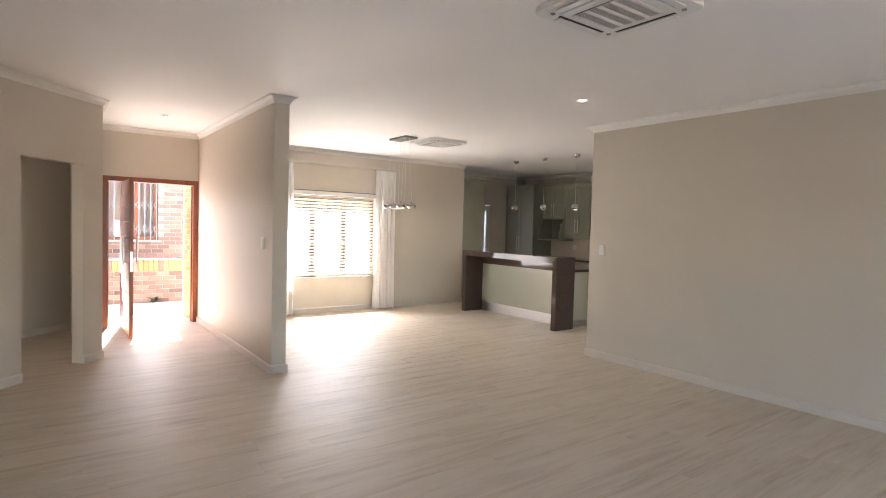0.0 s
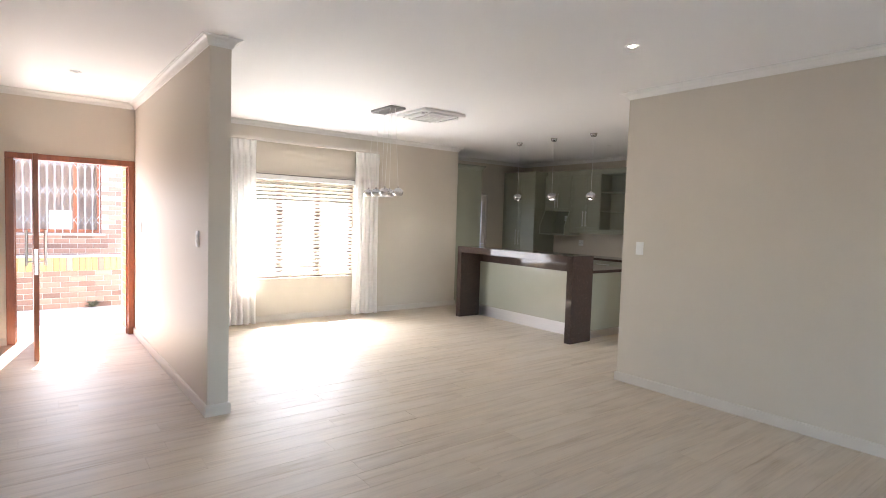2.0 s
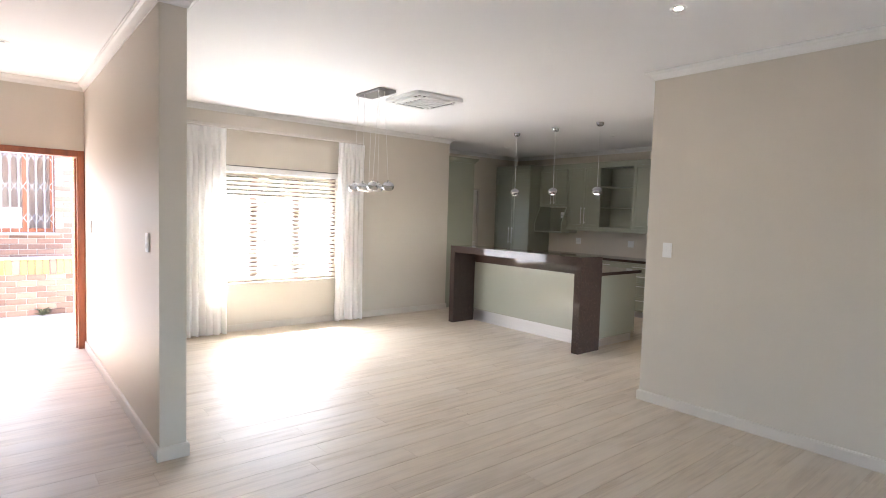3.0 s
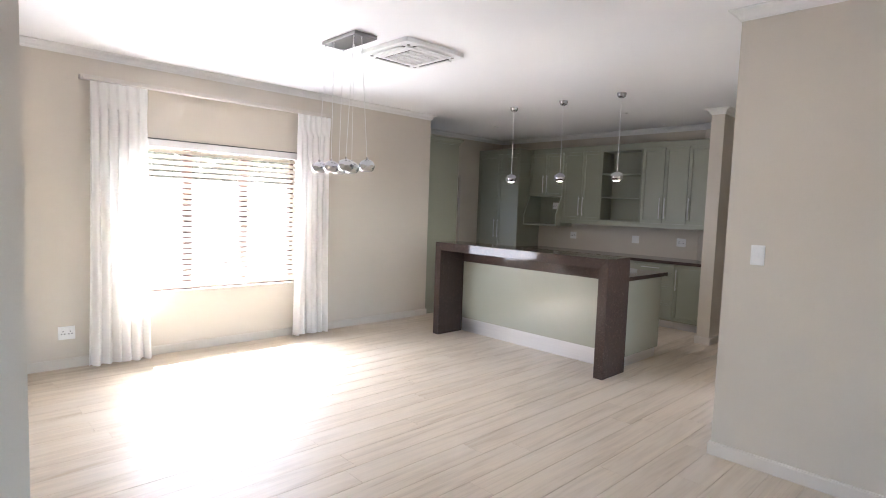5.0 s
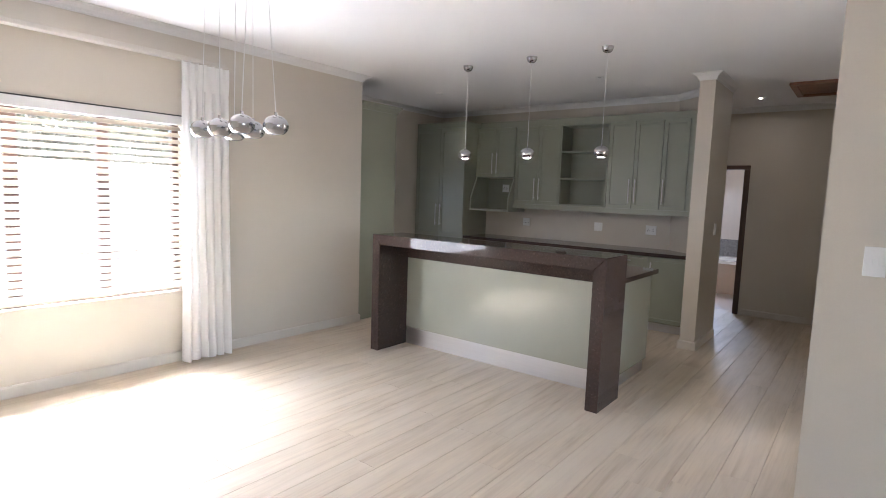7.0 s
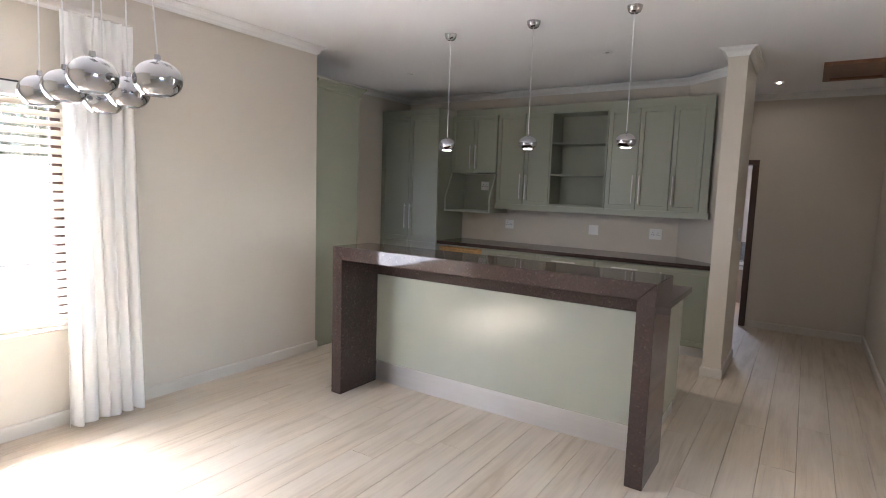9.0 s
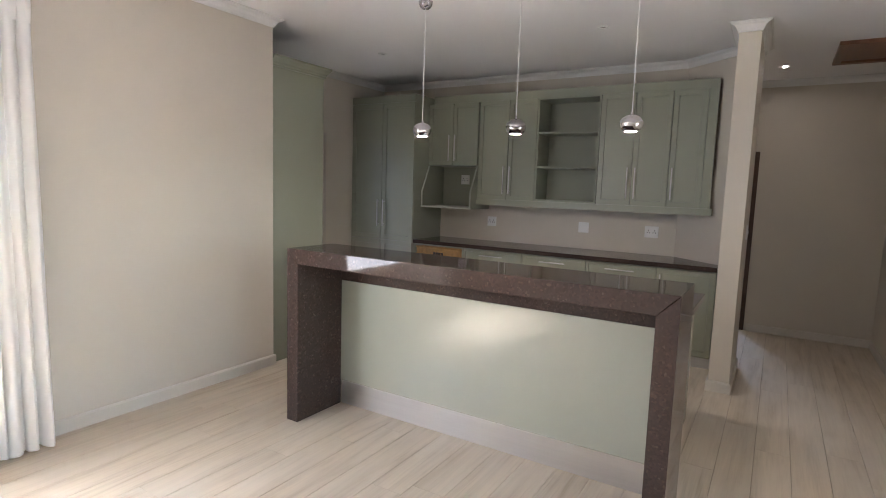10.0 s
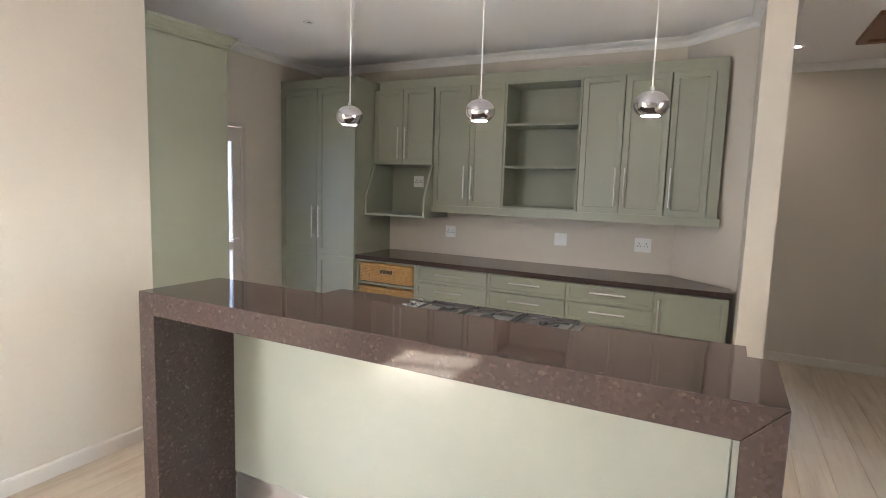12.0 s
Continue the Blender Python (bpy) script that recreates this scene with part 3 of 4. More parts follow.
def carcass(name, x0, x1, y0, y1, z0, z1, mat, parent, shelves=(), t=0.018):
    """Boards of an open-fronted cabinet."""
    part("side_board", cube(x0, y0, z0, x1, y0 + t, z1), mat, parent)
    part("side_board", cube(x0, y1 - t, z0, x1, y1, z1), mat, parent)
    part("bottom_board", cube(x0, y0 + t, z0, x1, y1 - t, z0 + t), mat, parent)
    part("top_board", cube(x0, y0 + t, z1 - t, x1, y1 - t, z1), mat, parent)
    part("back_board", cube(x1 - 0.008, y0 + t, z0 + t, x1, y1 - t, z1 - t), mat, parent)
    for s in shelves:
        part("shelf", cube(x0 + 0.01, y0 + t, s - 0.009, x1 - 0.008, y1 - t, s + 0.009, bevel=0.001), mat, parent)


G = 0.003
FX, WX = 9.08, 9.66
ROWS_Z = ((0.715, 0.855), (0.565, 0.708), (0.34, 0.558), (0.115, 0.333))
for y0, y1 in ((7.62, 8.30), (6.96, 7.62), (6.32, 6.96)):
    u = thing("drawer_unit", (9.37, (y0 + y1) / 2, 0), "sage green drawer unit with steel bar handles", "kitchen cabinet", "kitchen base units")
    carcass("body", FX + 0.022, WX, y0 + 0.001, y1 - 0.001, 0.1, 0.864, INSIDE, u)
    part("plinth", cube(FX + 0.06, y0 + 0.001, 0, FX + 0.076, y1 - 0.001, 0.1), KICK, u, "brushed metal plinth")
    for z0, z1 in ROWS_Z:
        d = part("drawer_front", shaker(FX, y0 + G, y1 - G, z0, z1, 0.035), GREEN, u)
        m = (y0 + y1) / 2
        part("handle", bar_handle((FX - 0.03, m - 0.13, z1 - 0.055), (FX - 0.03, m + 0.13, z1 - 0.055), (0.03, 0, 0)), STEEL, d, "brushed steel bar handle")
u = thing("corner_unit", (9.37, 6.08, 0), "sage green base cabinet with one framed door", "kitchen cabinet", "kitchen base units")
part("body", prism([(FX + 0.022, 5.84), (9.27, 5.84), (9.66, 6.29), (9.66, 6.319), (FX + 0.022, 6.319)], 0.1, 0.864), INSIDE, u)
part("plinth", cube(FX + 0.06, 5.84, 0, FX + 0.076, 6.319, 0.1), KICK, u)
d = part("door", shaker(FX, 5.842, 6.32 - G, 0.115, 0.855, 0.06), GREEN, u)
part("handle", bar_handle((FX - 0.03, 6.285, 0.52), (FX - 0.03, 6.285, 0.80), (0.03, 0, 0)), STEEL, d, "brushed steel bar handle")

u = thing("basket_unit", (9.37, 8.62, 0), "sage green open unit holding pull-out wicker baskets", "kitchen cabinet", "kitchen base units")
carcass("body", FX, WX, 8.30, 8.945, 0.1, 0.864, GREEN, u)
part("plinth", cube(FX + 0.06, 8.30, 0, FX + 0.076, 8.945, 0.1), KICK, u)
for z in (0.655, 0.43):
    part("runner_shelf", cube(FX + 0.005, 8.318, z - 0.02, WX - 0.01, 8.927, z), GREEN, u)


def basket(y0, y1, z0, z1):
    b = thing("wicker_basket", (FX + 0.25, (y0 + y1) / 2, z0), "honey-coloured wicker drawer basket with a slotted grip", "basket", "wicker drawer baskets")
    x0 = FX + 0.004
    bm = bmesh.new()
    box(bm, x0 + 0.012, y0 + 0.008, z0, x0 + 0.45, y1 - 0.008, z0 + 0.012)
    box(bm, x0 + 0.012, y0 + 0.008, z0, x0 + 0.02, y1 - 0.008, z1 - 0.006)
    box(bm, x0 + 0.44, y0 + 0.008, z0, x0 + 0.45, y1 - 0.008, z1 - 0.006)
    box(bm, x0 + 0.012, y0 + 0.008, z0, x0 + 0.45, y0 + 0.016, z1 - 0.006)
    box(bm, x0 + 0.012, y1 - 0.016, z0, x0 + 0.45, y1 - 0.008, z1 - 0.006)
    part("body", bm, WICKER, b)
    rows = 11
    bm = bmesh.new()
    n = 44
    for r in range(rows):
        z = z0 + 0.010 + (z1 - z0 - 0.03) * r / (rows - 1)
        rings = []
        for i in range(n + 1):
            y = y0 + 0.006 + (y1 - y0 - 0.012) * i / n
            w = 0.0035 * (1 if (i + r) % 2 else -1)
            rings.append([bm.verts.new((x0 + 0.009 + w + 0.005 * math.cos(q), y, z + 0.0062 * math.sin(q))) for q in (0.8, 2.35, 3.93, 5.5)])
        for p, q in zip(rings, rings[1:]):
            for k in range(4):
                bm.faces.new((p[k], p[(k + 1) % 4], q[(k + 1) % 4], q[k]))
    part("weave", bm, WICKER, b)
    part("rim", rod((x0 + 0.006, y0 + 0.003, z1 - 0.009), (x0 + 0.006, y1 - 0.003, z1 - 0.009), 0.011, 10), WICKER, b, "thick bound rim")
    m, zz = (y0 + y1) / 2, z0 + (z1 - z0) * 0.58
    for k in range(4):
        # Dark block painted as the shade of a grip opening in the weave.
        part("grip_slot", cube(x0 - 0.004, m - 0.062 + k * 0.034, zz - 0.014, x0 + 0.012, m - 0.040 + k * 0.034, zz + 0.016), HOLLOW_SHADE, b, "grip slot painted as a block of shade")


for z0, z1 in ((0.662, 0.835), (0.438, 0.615), (0.122, 0.39)):
    basket(8.324, 8.921, z0, z1)

lone("kitchen_worktop", prism([(9.05, 5.836), (9.265, 5.836), (9.662, 6.275), (9.662, 8.945), (9.05, 8.945)], 0.866, 0.905, bevel=0.003), STONE, (9.37, 7.4, 0.866), "dark brown polished stone worktop along the kitchen wall", "worktop")

# tall unit
u = thing("tall_cupboard", (9.37, 9.4, 0), "tall sage green cupboard with two pairs of doors", "kitchen cabinet")
carcass("body", 9.072, 9.66, 8.96, 9.86, 0.1, 2.445, GREEN, u)
part("plinth", cube(9.12, 8.95, 0, 9.136, 9.86, 0.1), KICK, u)
for y0, y1, hy in ((8.962, 9.405 - G, 9.365), (9.405 + G, 9.858, 9.445)):
    d = part("door", shaker(9.05, y0, y1, 0.875, 2.43, 0.075), GREEN, u)
    part("handle", bar_handle((9.02, hy, 1.03), (9.02, hy, 1.34), (0.03, 0, 0)), STEEL, d, "brushed steel bar handle")
    part("lower_door", shaker(9.05, y0, y1, 0.115, 0.87, 0.075), GREEN, u)
CROWN = [(0.0, 2.422), (0.014, 2.422), (0.014, 2.437), (0.018, 2.44), (0.022, 2.455), (0.034, 2.468), (0.046, 2.484), (0.052, 2.488), (0.052, 2.505), (0.0, 2.505)]
part("crown", sweep([(o, z + 0.015) for o, z in CROWN], [(9.66, 8.96), (9.05, 8.96), (9.05, 9.86)][::-1]), GREEN, u, "stepped crown moulding")

# pantry beside the dining wall
u = thing("pantry_cupboard", (7.3, 9.4, 0), "tall plain sage green pantry beside the dining wall", "kitchen cabinet")
part("body", cube(7.004, 8.955, 0.1, 7.585, 9.865, 2.43), INSIDE, u)
part("side_panel", cube(7.004, 8.93, 0.0, 7.595, 8.954, 2.43, bevel=0.002), GREEN, u, "plain sage green panel")
part("crown", sweep([(o, z - 0.01) for o, z in CROWN], [(7.595, 9.86), (7.595, 8.93), (7.004, 8.93)]), GREEN, u, "stepped crown moulding")

# wall units
UX = 9.34


def wall_unit(label, y0, y1, z0, z1, doors, handle_z, shelves=(), open_front=False):
    u = thing("wall_cabinet", (9.5, (y0 + y1) / 2, z0), label, "kitchen cabinet", "kitchen wall units")
    carcass("body", UX + (0 if open_front else 0.021), WX, y0 + 0.001, y1 - 0.001, z0, z1, INSIDE if open_front else GREEN, u, shelves)
    for a, b, hy in doors:
        d = part("door", shaker(UX, a + G, b - G, z0 + 0.002, z1 - 0.004, 0.062), GREEN, u)
        part("handle", bar_handle((UX - 0.03, hy, handle_z), (UX - 0.03, hy, handle_z + 0.29), (0.03, 0, 0)), STEEL, d, "brushed steel bar handle")
    return u


wall_unit("short sage green wall cabinet with two framed doors", 8.31, 8.955, 1.752, 2.442, ((8.31, 8.632, 8.595), (8.632, 8.955, 8.67)), 1.80)
wall_unit("sage green wall cabinet with two framed doors", 7.63, 8.298, 1.39, 2.442, ((7.63, 7.945, 7.91), (7.945, 8.298, 7.98)), 1.455)
wall_unit("open sage green wall unit with two empty shelves", 6.98, 7.628, 1.39, 2.442, (), 0, (1.742, 2.092), True)
wall_unit("sage green wall cabinet with two framed doors", 6.33, 6.978, 1.39, 2.442, ((6.33, 6.655, 6.62), (6.655, 6.978, 6.69)), 1.455)
u = wall_unit("narrow sage green wall cabinet with one framed door", 6.04, 6.328, 1.39, 2.442, ((6.04, 6.328, 6.295),), 1.455)
part("end_filler", prism([(UX, 5.965), (9.385, 5.965), (9.45, 6.038), (UX, 6.038)], 1.39, 2.442), GREEN, u)
lone("crown_moulding", sweep([(o, z + 0.017) for o, z in CROWN], [(9.385, 5.965), (UX, 5.965), (UX, 8.895)][::-1]), GREEN, (9.34, 7.4, 2.442), "stepped sage green crown moulding over the wall cabinets", "moulding")
lone("light_pelmet", sweep([(0.0, 1.328), (0.008, 1.328), (0.014, 1.328), (0.014, 1.376), (0.006, 1.389), (0.0, 1.389), (-0.02, 1.389), (-0.02, 1.328)], [(9.385, 5.965), (UX, 5.965), (UX, 8.298)][::-1]), GREEN, (9.34, 7.1, 1.328), "sage green pelmet strip under the wall cabinets", "moulding")

# microwave niche
u = thing("microwave_niche", (9.45, 8.62, 1.27), "open sage green microwave niche with sloping sides", "shelf unit")
for y in (8.30, 8.927):
    bm = bmesh.new()
    side = [(UX, 1.744), (9.20, 1.45), (9.20, 1.272), (9.655, 1.272), (9.655, 1.744)]
    lo, hi = [bm.verts.new((a, y, b)) for a, b in side], [bm.verts.new((a, y + 0.018, b)) for a, b in side]
    bm.faces.new(lo)
    bm.faces.new(hi[::-1])
    for i in range(5):
        j = (i + 1) % 5
        bm.faces.new((lo[j], lo[i], hi[i], hi[j]))
    bmesh.ops.recalc_face_normals(bm, faces=bm.faces[:])
    part("side", bm, GREEN, u)
    edge = rod((UX - 0.002, y + 0.009, 1.742), (9.199, y + 0.009, 1.45), 0.009, 8)
    rod((9.199, y + 0.009, 1.455), (9.199, y + 0.009, 1.276), 0.009, 8, edge)
    part("edging", edge, EDGE, u, "paler rounded edging")
part("bottom_shelf", cube(9.198, 8.318, 1.272, 9.65, 8.927, 1.29, bevel=0.003), GREEN, u)
part("edging", rod((9.199, 8.30, 1.280), (9.199, 8.945, 1.280), 0.009, 8), EDGE, u)
part("back", cube(9.646, 8.318, 1.29, 9.655, 8.927, 1.742), INSIDE, u)
plate("wall_socket", "white wall socket inside the microwave niche", "wall socket", (9.646, 8.62, 1.60), 0, 0.11, 0.11, ((0.03, 0.035),), 2)

# ---- breakfast bar and hob ----
island = thing("breakfast_bar", (6.54, 6.9, 0), "brown stone waterfall breakfast bar with a sage green panel", "kitchen island")


def mitred(y_out, y_in):
    """An upright slab whose top meets the bar in a mitre."""
    bm = bmesh.new()
    for x0, x1 in ((6.325, 6.728),):
        prof = [(y_out, 0.0), (y_in, 0.0), (y_in, 1.005), (y_out, 1.0985)]
        lo, hi = [bm.verts.new((x0, a, b)) for a, b in prof], [bm.verts.new((x1, a, b)) for a, b in prof]
        bm.faces.new(lo)
        bm.faces.new(hi[::-1])
        for i in range(4):
            j = (i + 1) % 4
            bm.faces.new((lo[j], lo[i], hi[i], hi[j]))
    bmesh.ops.recalc_face_normals(bm, faces=bm.faces[:])
    bmesh.ops.bevel(bm, geom=bm.edges[:], offset=0.002, segments=1, affect="EDGES")
    return bm


bm = bmesh.new()
prof = [(5.742, 1.10), (8.0, 1.10), (7.908, 1.0062), (5.834, 1.0062)]
lo, hi = [bm.verts.new((6.325, a, b)) for a, b in prof], [bm.verts.new((6.728, a, b)) for a, b in prof]
bm.faces.new(lo)
bm.faces.new(hi[::-1])
for i in range(4):
    j = (i + 1) % 4
    bm.faces.new((lo[j], lo[i], hi[i], hi[j]))
bmesh.ops.recalc_face_normals(bm, faces=bm.faces[:])
bmesh.ops.bevel(bm, geom=bm.edges[:], offset=0.002, segments=1, affect="EDGES")
part("bar_top", bm, STONE, island, "thick polished stone bar top")
part("leg", mitred(5.742, 5.834), STONE, island)
part("leg", mitred(8.0, 7.908), STONE, island)
part("riser", cube(6.722, 5.835, 0.862, 6.752, 7.907, 1.004), STONE, island, "stone strip below the bar top")
part("front_panel", cube(6.722, 5.835, 0.166, 6.742, 7.907, 0.86, bevel=0.001), PANEL_LIT, island, "glossy sage green panel, its colour raised for window light")
part("kick_plate", cube(6.732, 5.835, 0.0, 6.742, 7.907, 0.165), KICK, island, "brushed aluminium kick plate")
part("body", cube(6.744, 5.85, 0.12, 7.60, 7.955, 0.864), INSIDE, island)
part("end_panel", cube(6.738, 5.826, 0.1, 7.61, 5.848, 0.864, bevel=0.001), PANEL_LIT, island)
part("end_panel", cube(6.738, 7.957, 0.1, 7.61, 7.975, 0.864, bevel=0.001), PANEL_LIT, island)
part("end_kick", cube(6.742, 5.838, 0.0, 7.56, 5.846, 0.099), KICK, island)
part("worktop", cube(6.753, 5.78, 0.866, 7.65, 8.0, 0.905, bevel=0.003), STONE, island, "lower polished stone worktop")

hob = thing("gas_hob", (7.38, 6.94, 0.905), "stainless steel gas hob with black pan supports", "hob")
part("tray", cube(7.16, 6.47, 0.906, 7.56, 7.42, 0.914, bevel=0.003), STEEL, hob)
for k, (bx, by) in enumerate(((7.28, 6.62), (7.48, 6.62), (7.37, 6.90), (7.28, 7.16), (7.48, 7.16))):
    part("burner", lathe([(0, 0.026), (0.03, 0.026), (0.036, 0.02), (0.036, 0.012), (0.048, 0.010), (0.05, 0.0)], (bx, by, 0.914), 24), IRON, hob, smooth=True)
for y0, y1 in ((6.49, 6.76), (6.77, 7.03), (7.04, 7.29)):
    bm = bmesh.new()
    for x in (7.18, 7.555):
        rod((x, y0, 0.932), (x, y1, 0.932), 0.006, 8, bm)
    for y in (y0 + 0.005, y1 - 0.005, (y0 + y1) / 2):
        rod((7.18, y, 0.932), (7.555, y, 0.932), 0.006, 8, bm)
    for x in (7.185, 7.55):
        for y in (y0 + 0.01, y1 - 0.01):
            rod((x, y, 0.913), (x, y, 0.932), 0.006, 8, bm)
    rod((7.28, y0 + 0.03, 0.932), (7.28, y1 - 0.03, 0.932), 0.006, 8, bm)
    rod((7.48, y0 + 0.03, 0.932), (7.48, y1 - 0.03, 0.932), 0.006, 8, bm)
    part("pan_support", bm, IRON, hob, "black pan support")
for k in range(5):
    part("knob", lathe([(0, 0.03), (0.014, 0.03), (0.017, 0.024), (0.018, 0.004), (0.022, 0.0)], (7.20 + 0.085 * k, 7.365, 0.914), 20), CHROME, hob, "chrome control knob", True)

# ---- dining window, blind and curtains ----
win = tagged(new("window_1"), "brown timber three-light window behind a cream blind", "window", kind="structure")
win.location = (4.12, 9.03, 0.63)
for a in ((3.24, 0.60, 5.00, 0.66), (3.24, 2.0, 5.00, 2.06), (3.24, 0.66, 3.295, 2.0), (4.945, 0.66, 5.00, 2.0), (3.808, 0.66, 3.893, 2.0), (4.385, 0.66, 4.465, 2.0)):
    part("window_frame", cube(a[0], 9.0, a[1], a[2], 9.06, a[3], bevel=0.004), DARKWOOD, win)
for a, b in ((3.295, 3.808), (3.893, 4.385), (4.465, 4.945)):
    g = part("pane", cube(a, 9.028, 0.66, b, 9.032, 2.0), GLASS, win, "clear glass pane")
    g.visible_shadow = False
part("outer_sill", cube(3.22, 9.06, 0.57, 5.02, 9.16, 0.599, bevel=0.004), MORTAR, win)

blind = thing("venetian_blind", (4.12, 8.94, 2.0), "cream wooden venetian blind, lowered with open slats", "blind")
part("headrail", cube(3.25, 8.905, 1.985, 4.99, 8.965, 2.045, bevel=0.003), SLATWOOD, blind)
part("valance", cube(3.245, 8.888, 1.985, 4.995, 8.90, 2.054, bevel=0.003), TRIM, blind, "flat white valance board")
# Solid black strip in place of the shadow line over the valance.
part("shadow_strip", cube(3.235, 8.889, 2.055, 5.005, 8.902, 2.064), HOLLOW_SHADE, blind, "thin black strip painting the shadow above the valance")
slat = None
N = 25
for i in range(N):
    z = 0.665 + (1.955 - 0.665) * i / (N - 1)
    if slat is None:
        bm = bmesh.new()
        prev = None
        rings = []
        for k in range(5):
            a = -0.025 + 0.0125 * k
            h = 0.0025 * (1 - (a / 0.025) ** 2)
            rings.append([bm.verts.new((x, a, h + t)) for x in (-0.865, 0.865) for t in (-0.0013, 0.0013)])
        for p, q in zip(rings, rings[1:]):
            for s in ((0, 2), (2, 3), (3, 1), (1, 0)):
                bm.faces.new((p[s[0]], p[s[1]], q[s[1]], q[s[0]]))
        bm.faces.new([rings[0][k] for k in (0, 1, 3, 2)])
        bm.faces.new([rings[-1][k] for k in (2, 3, 1, 0)])
        bmesh.ops.recalc_face_normals(bm, faces=bm.faces[:])
        slat = finish("slat", bm, SLATWOOD)
        ob = slat
    else:
        ob = new("slat", slat.data)
    ob.parent = blind
    ob.matrix_basis = pose(0.0, -0.005, z - 2.0, 45 + random.uniform(-1.5, 1.5), 0, 0)
part("bottom_rail", cube(3.255, 8.915, 0.622, 4.985, 8.962, 0.642, bevel=0.003), SLATWOOD, blind)
for x in (3.45, 3.95, 4.45, 4.85):
    for y in (8.909, 8.963):
        part("ladder_cord", rod((x, y, 0.63), (x, y, 1.99), 0.0012, 6), SLATWOOD, blind)
part("lift_cord", rod((4.90, 8.902, 1.30), (4.90, 8.902, 1.985), 0.0015, 6), SLATWOOD, blind)


def curtain(x0, x1, z0, z1, pleats, seed, label):
    """A hanging cloth with pinched pleats at its head, opening into soft folds."""
    c = thing("curtain", ((x0 + x1) / 2, 8.78, z0), label, "curtain", "dining window curtains")
    rnd = random.Random(seed)
    n, rows = pleats * 14, 34
    jit = [rnd.uniform(-0.25, 0.25) for _ in range(pleats + 2)]
    amp = [rnd.uniform(0.75, 1.2) for _ in range(pleats + 2)]
    bm = bmesh.new()
    grid = []
    mid = (x0 + x1) / 2
    for r in range(rows + 1):
        v = r / rows
        z = z0 + (z1 - z0) * v
        head = max(0.0, (v - 0.94) / 0.06)
        spread = 1.0 + 0.14 * (1 - v) ** 1.5
        row = []
        for i in range(n + 1):
            u = i / n
            ph = u * pleats
            k = min(int(ph), pleats)
            ph2 = ph + jit[k] * math.sin(math.pi * (ph - k)) * (1 - 0.6 * v)
            fold = math.sin(2 * math.pi * ph2)
            soft = 0.030 * amp[k] * (0.75 + 0.25 * (1 - v))
            pin = max(0.0, min(1.0, (v - 0.90) / 0.05))
            tuck = 0.036 * max(0.0, math.cos(2 * math.pi * ph)) ** 5 - 0.012
            y = 8.765 + soft * fold * (1 - pin) - tuck * pin + 0.006 * math.sin(4 * math.pi * ph2 + 5 * v) * (1 - v)
            xx = mid + (u - 0.5) * (x1 - x0) * spread + 0.010 * math.cos(2 * math.pi * ph2) + 0.006 * math.sin(3 * v + k)
            row.append((xx, y, z + (0.006 * math.sin(ph * 5.1) if r == 0 else 0)))
        grid.append(row)
    front = [[bm.verts.new(p) for p in row] for row in grid]
    back = [[bm.verts.new((p[0], p[1] + 0.004, p[2])) for p in row] for row in grid]
    for r in range(rows):
        for i in range(n):
            bm.faces.new((front[r][i], front[r][i + 1], front[r + 1][i + 1], front[r + 1][i]))
            bm.faces.new((back[r][i + 1], back[r][i], back[r + 1][i], back[r + 1][i + 1]))
    for r in range(rows):
        for i in (0, n):
            bm.faces.new((front[r][i], front[r + 1][i], back[r + 1][i], back[r][i]))
    for i in range(n):
        for r in (0, rows):
            bm.faces.new((front[r][i], back[r][i], back[r][i + 1], front[r][i + 1]))
    bmesh.ops.recalc_face_normals(bm, faces=bm.faces[:])
    part("cloth", bm, CLOTH, c, "white pleated cloth", True)
    for k in range(pleats):
        x = x0 + (x1 - x0) * (k + 0.5) / pleats
        part("hook", rod((x, 8.79, z1 - 0.02), (x, 8.79, z1 + 0.018), 0.003, 6), PLASTIC, c)


curtain(2.965, 3.405, 0.018, 2.478, 6, 3, "floor-length white pleated curtain drawn aside")
curtain(4.91, 5.305, 0.018, 2.478, 6, 8, "floor-length white pleated curtain drawn aside, beside the dining light")
rail = thing("curtain_rail", (4.14, 8.80, 2.5), "long white painted curtain rail above the window", "curtain rail")
part("track", cube(2.93, 8.775, 2.490, 5.33, 8.805, 2.510, bevel=0.003), SKIRT, rail)
part("batten", cube(2.92, 8.818, 2.496, 5.34, 8.897, 2.534, bevel=0.006), SKIRT, rail)

# ---- front door ----
frame1 = tagged(new("door_frame"), "varnished red-brown timber front door frame", "door frame", kind="structure")
frame1.location = (1.41, 8.9, 0)
for a in ((0.80, 0.0, 0.875, 2.015), (1.945, 0.0, 2.012, 2.015), (0.80, 2.015, 2.012, 2.078)):
    part("jamb" if a[3] < 2.05 else "head", cube(a[0], 8.856, a[1], a[2], 9.0, a[3], bevel=0.004), MERANTI, frame1)
    if a[3] < 2.05:
        part("stop", cube(a[2] if a[0] < 1 else a[0] - 0.014, 8.93, 0.0, a[2] + 0.014 if a[0] < 1 else a[0], 8.965, 2.0), MERANTI, frame1)
leaf = thing("front_door", (1.05, 8.75, 0), "varnished red-brown pivot door, standing wide open", "door")
LX0, LX1, LY0, LY1 = 1.028, 1.072, 7.90, 8.985
for k in range(11):
    z = 0.012 + k * 0.1815
    part("board", cube(LX0 + 0.004, LY0 + 0.1005, z + 0.002, LX1 - 0.004, LY1 - 0.1005, z + 0.1793, bevel=0.003), MERANTI, leaf)
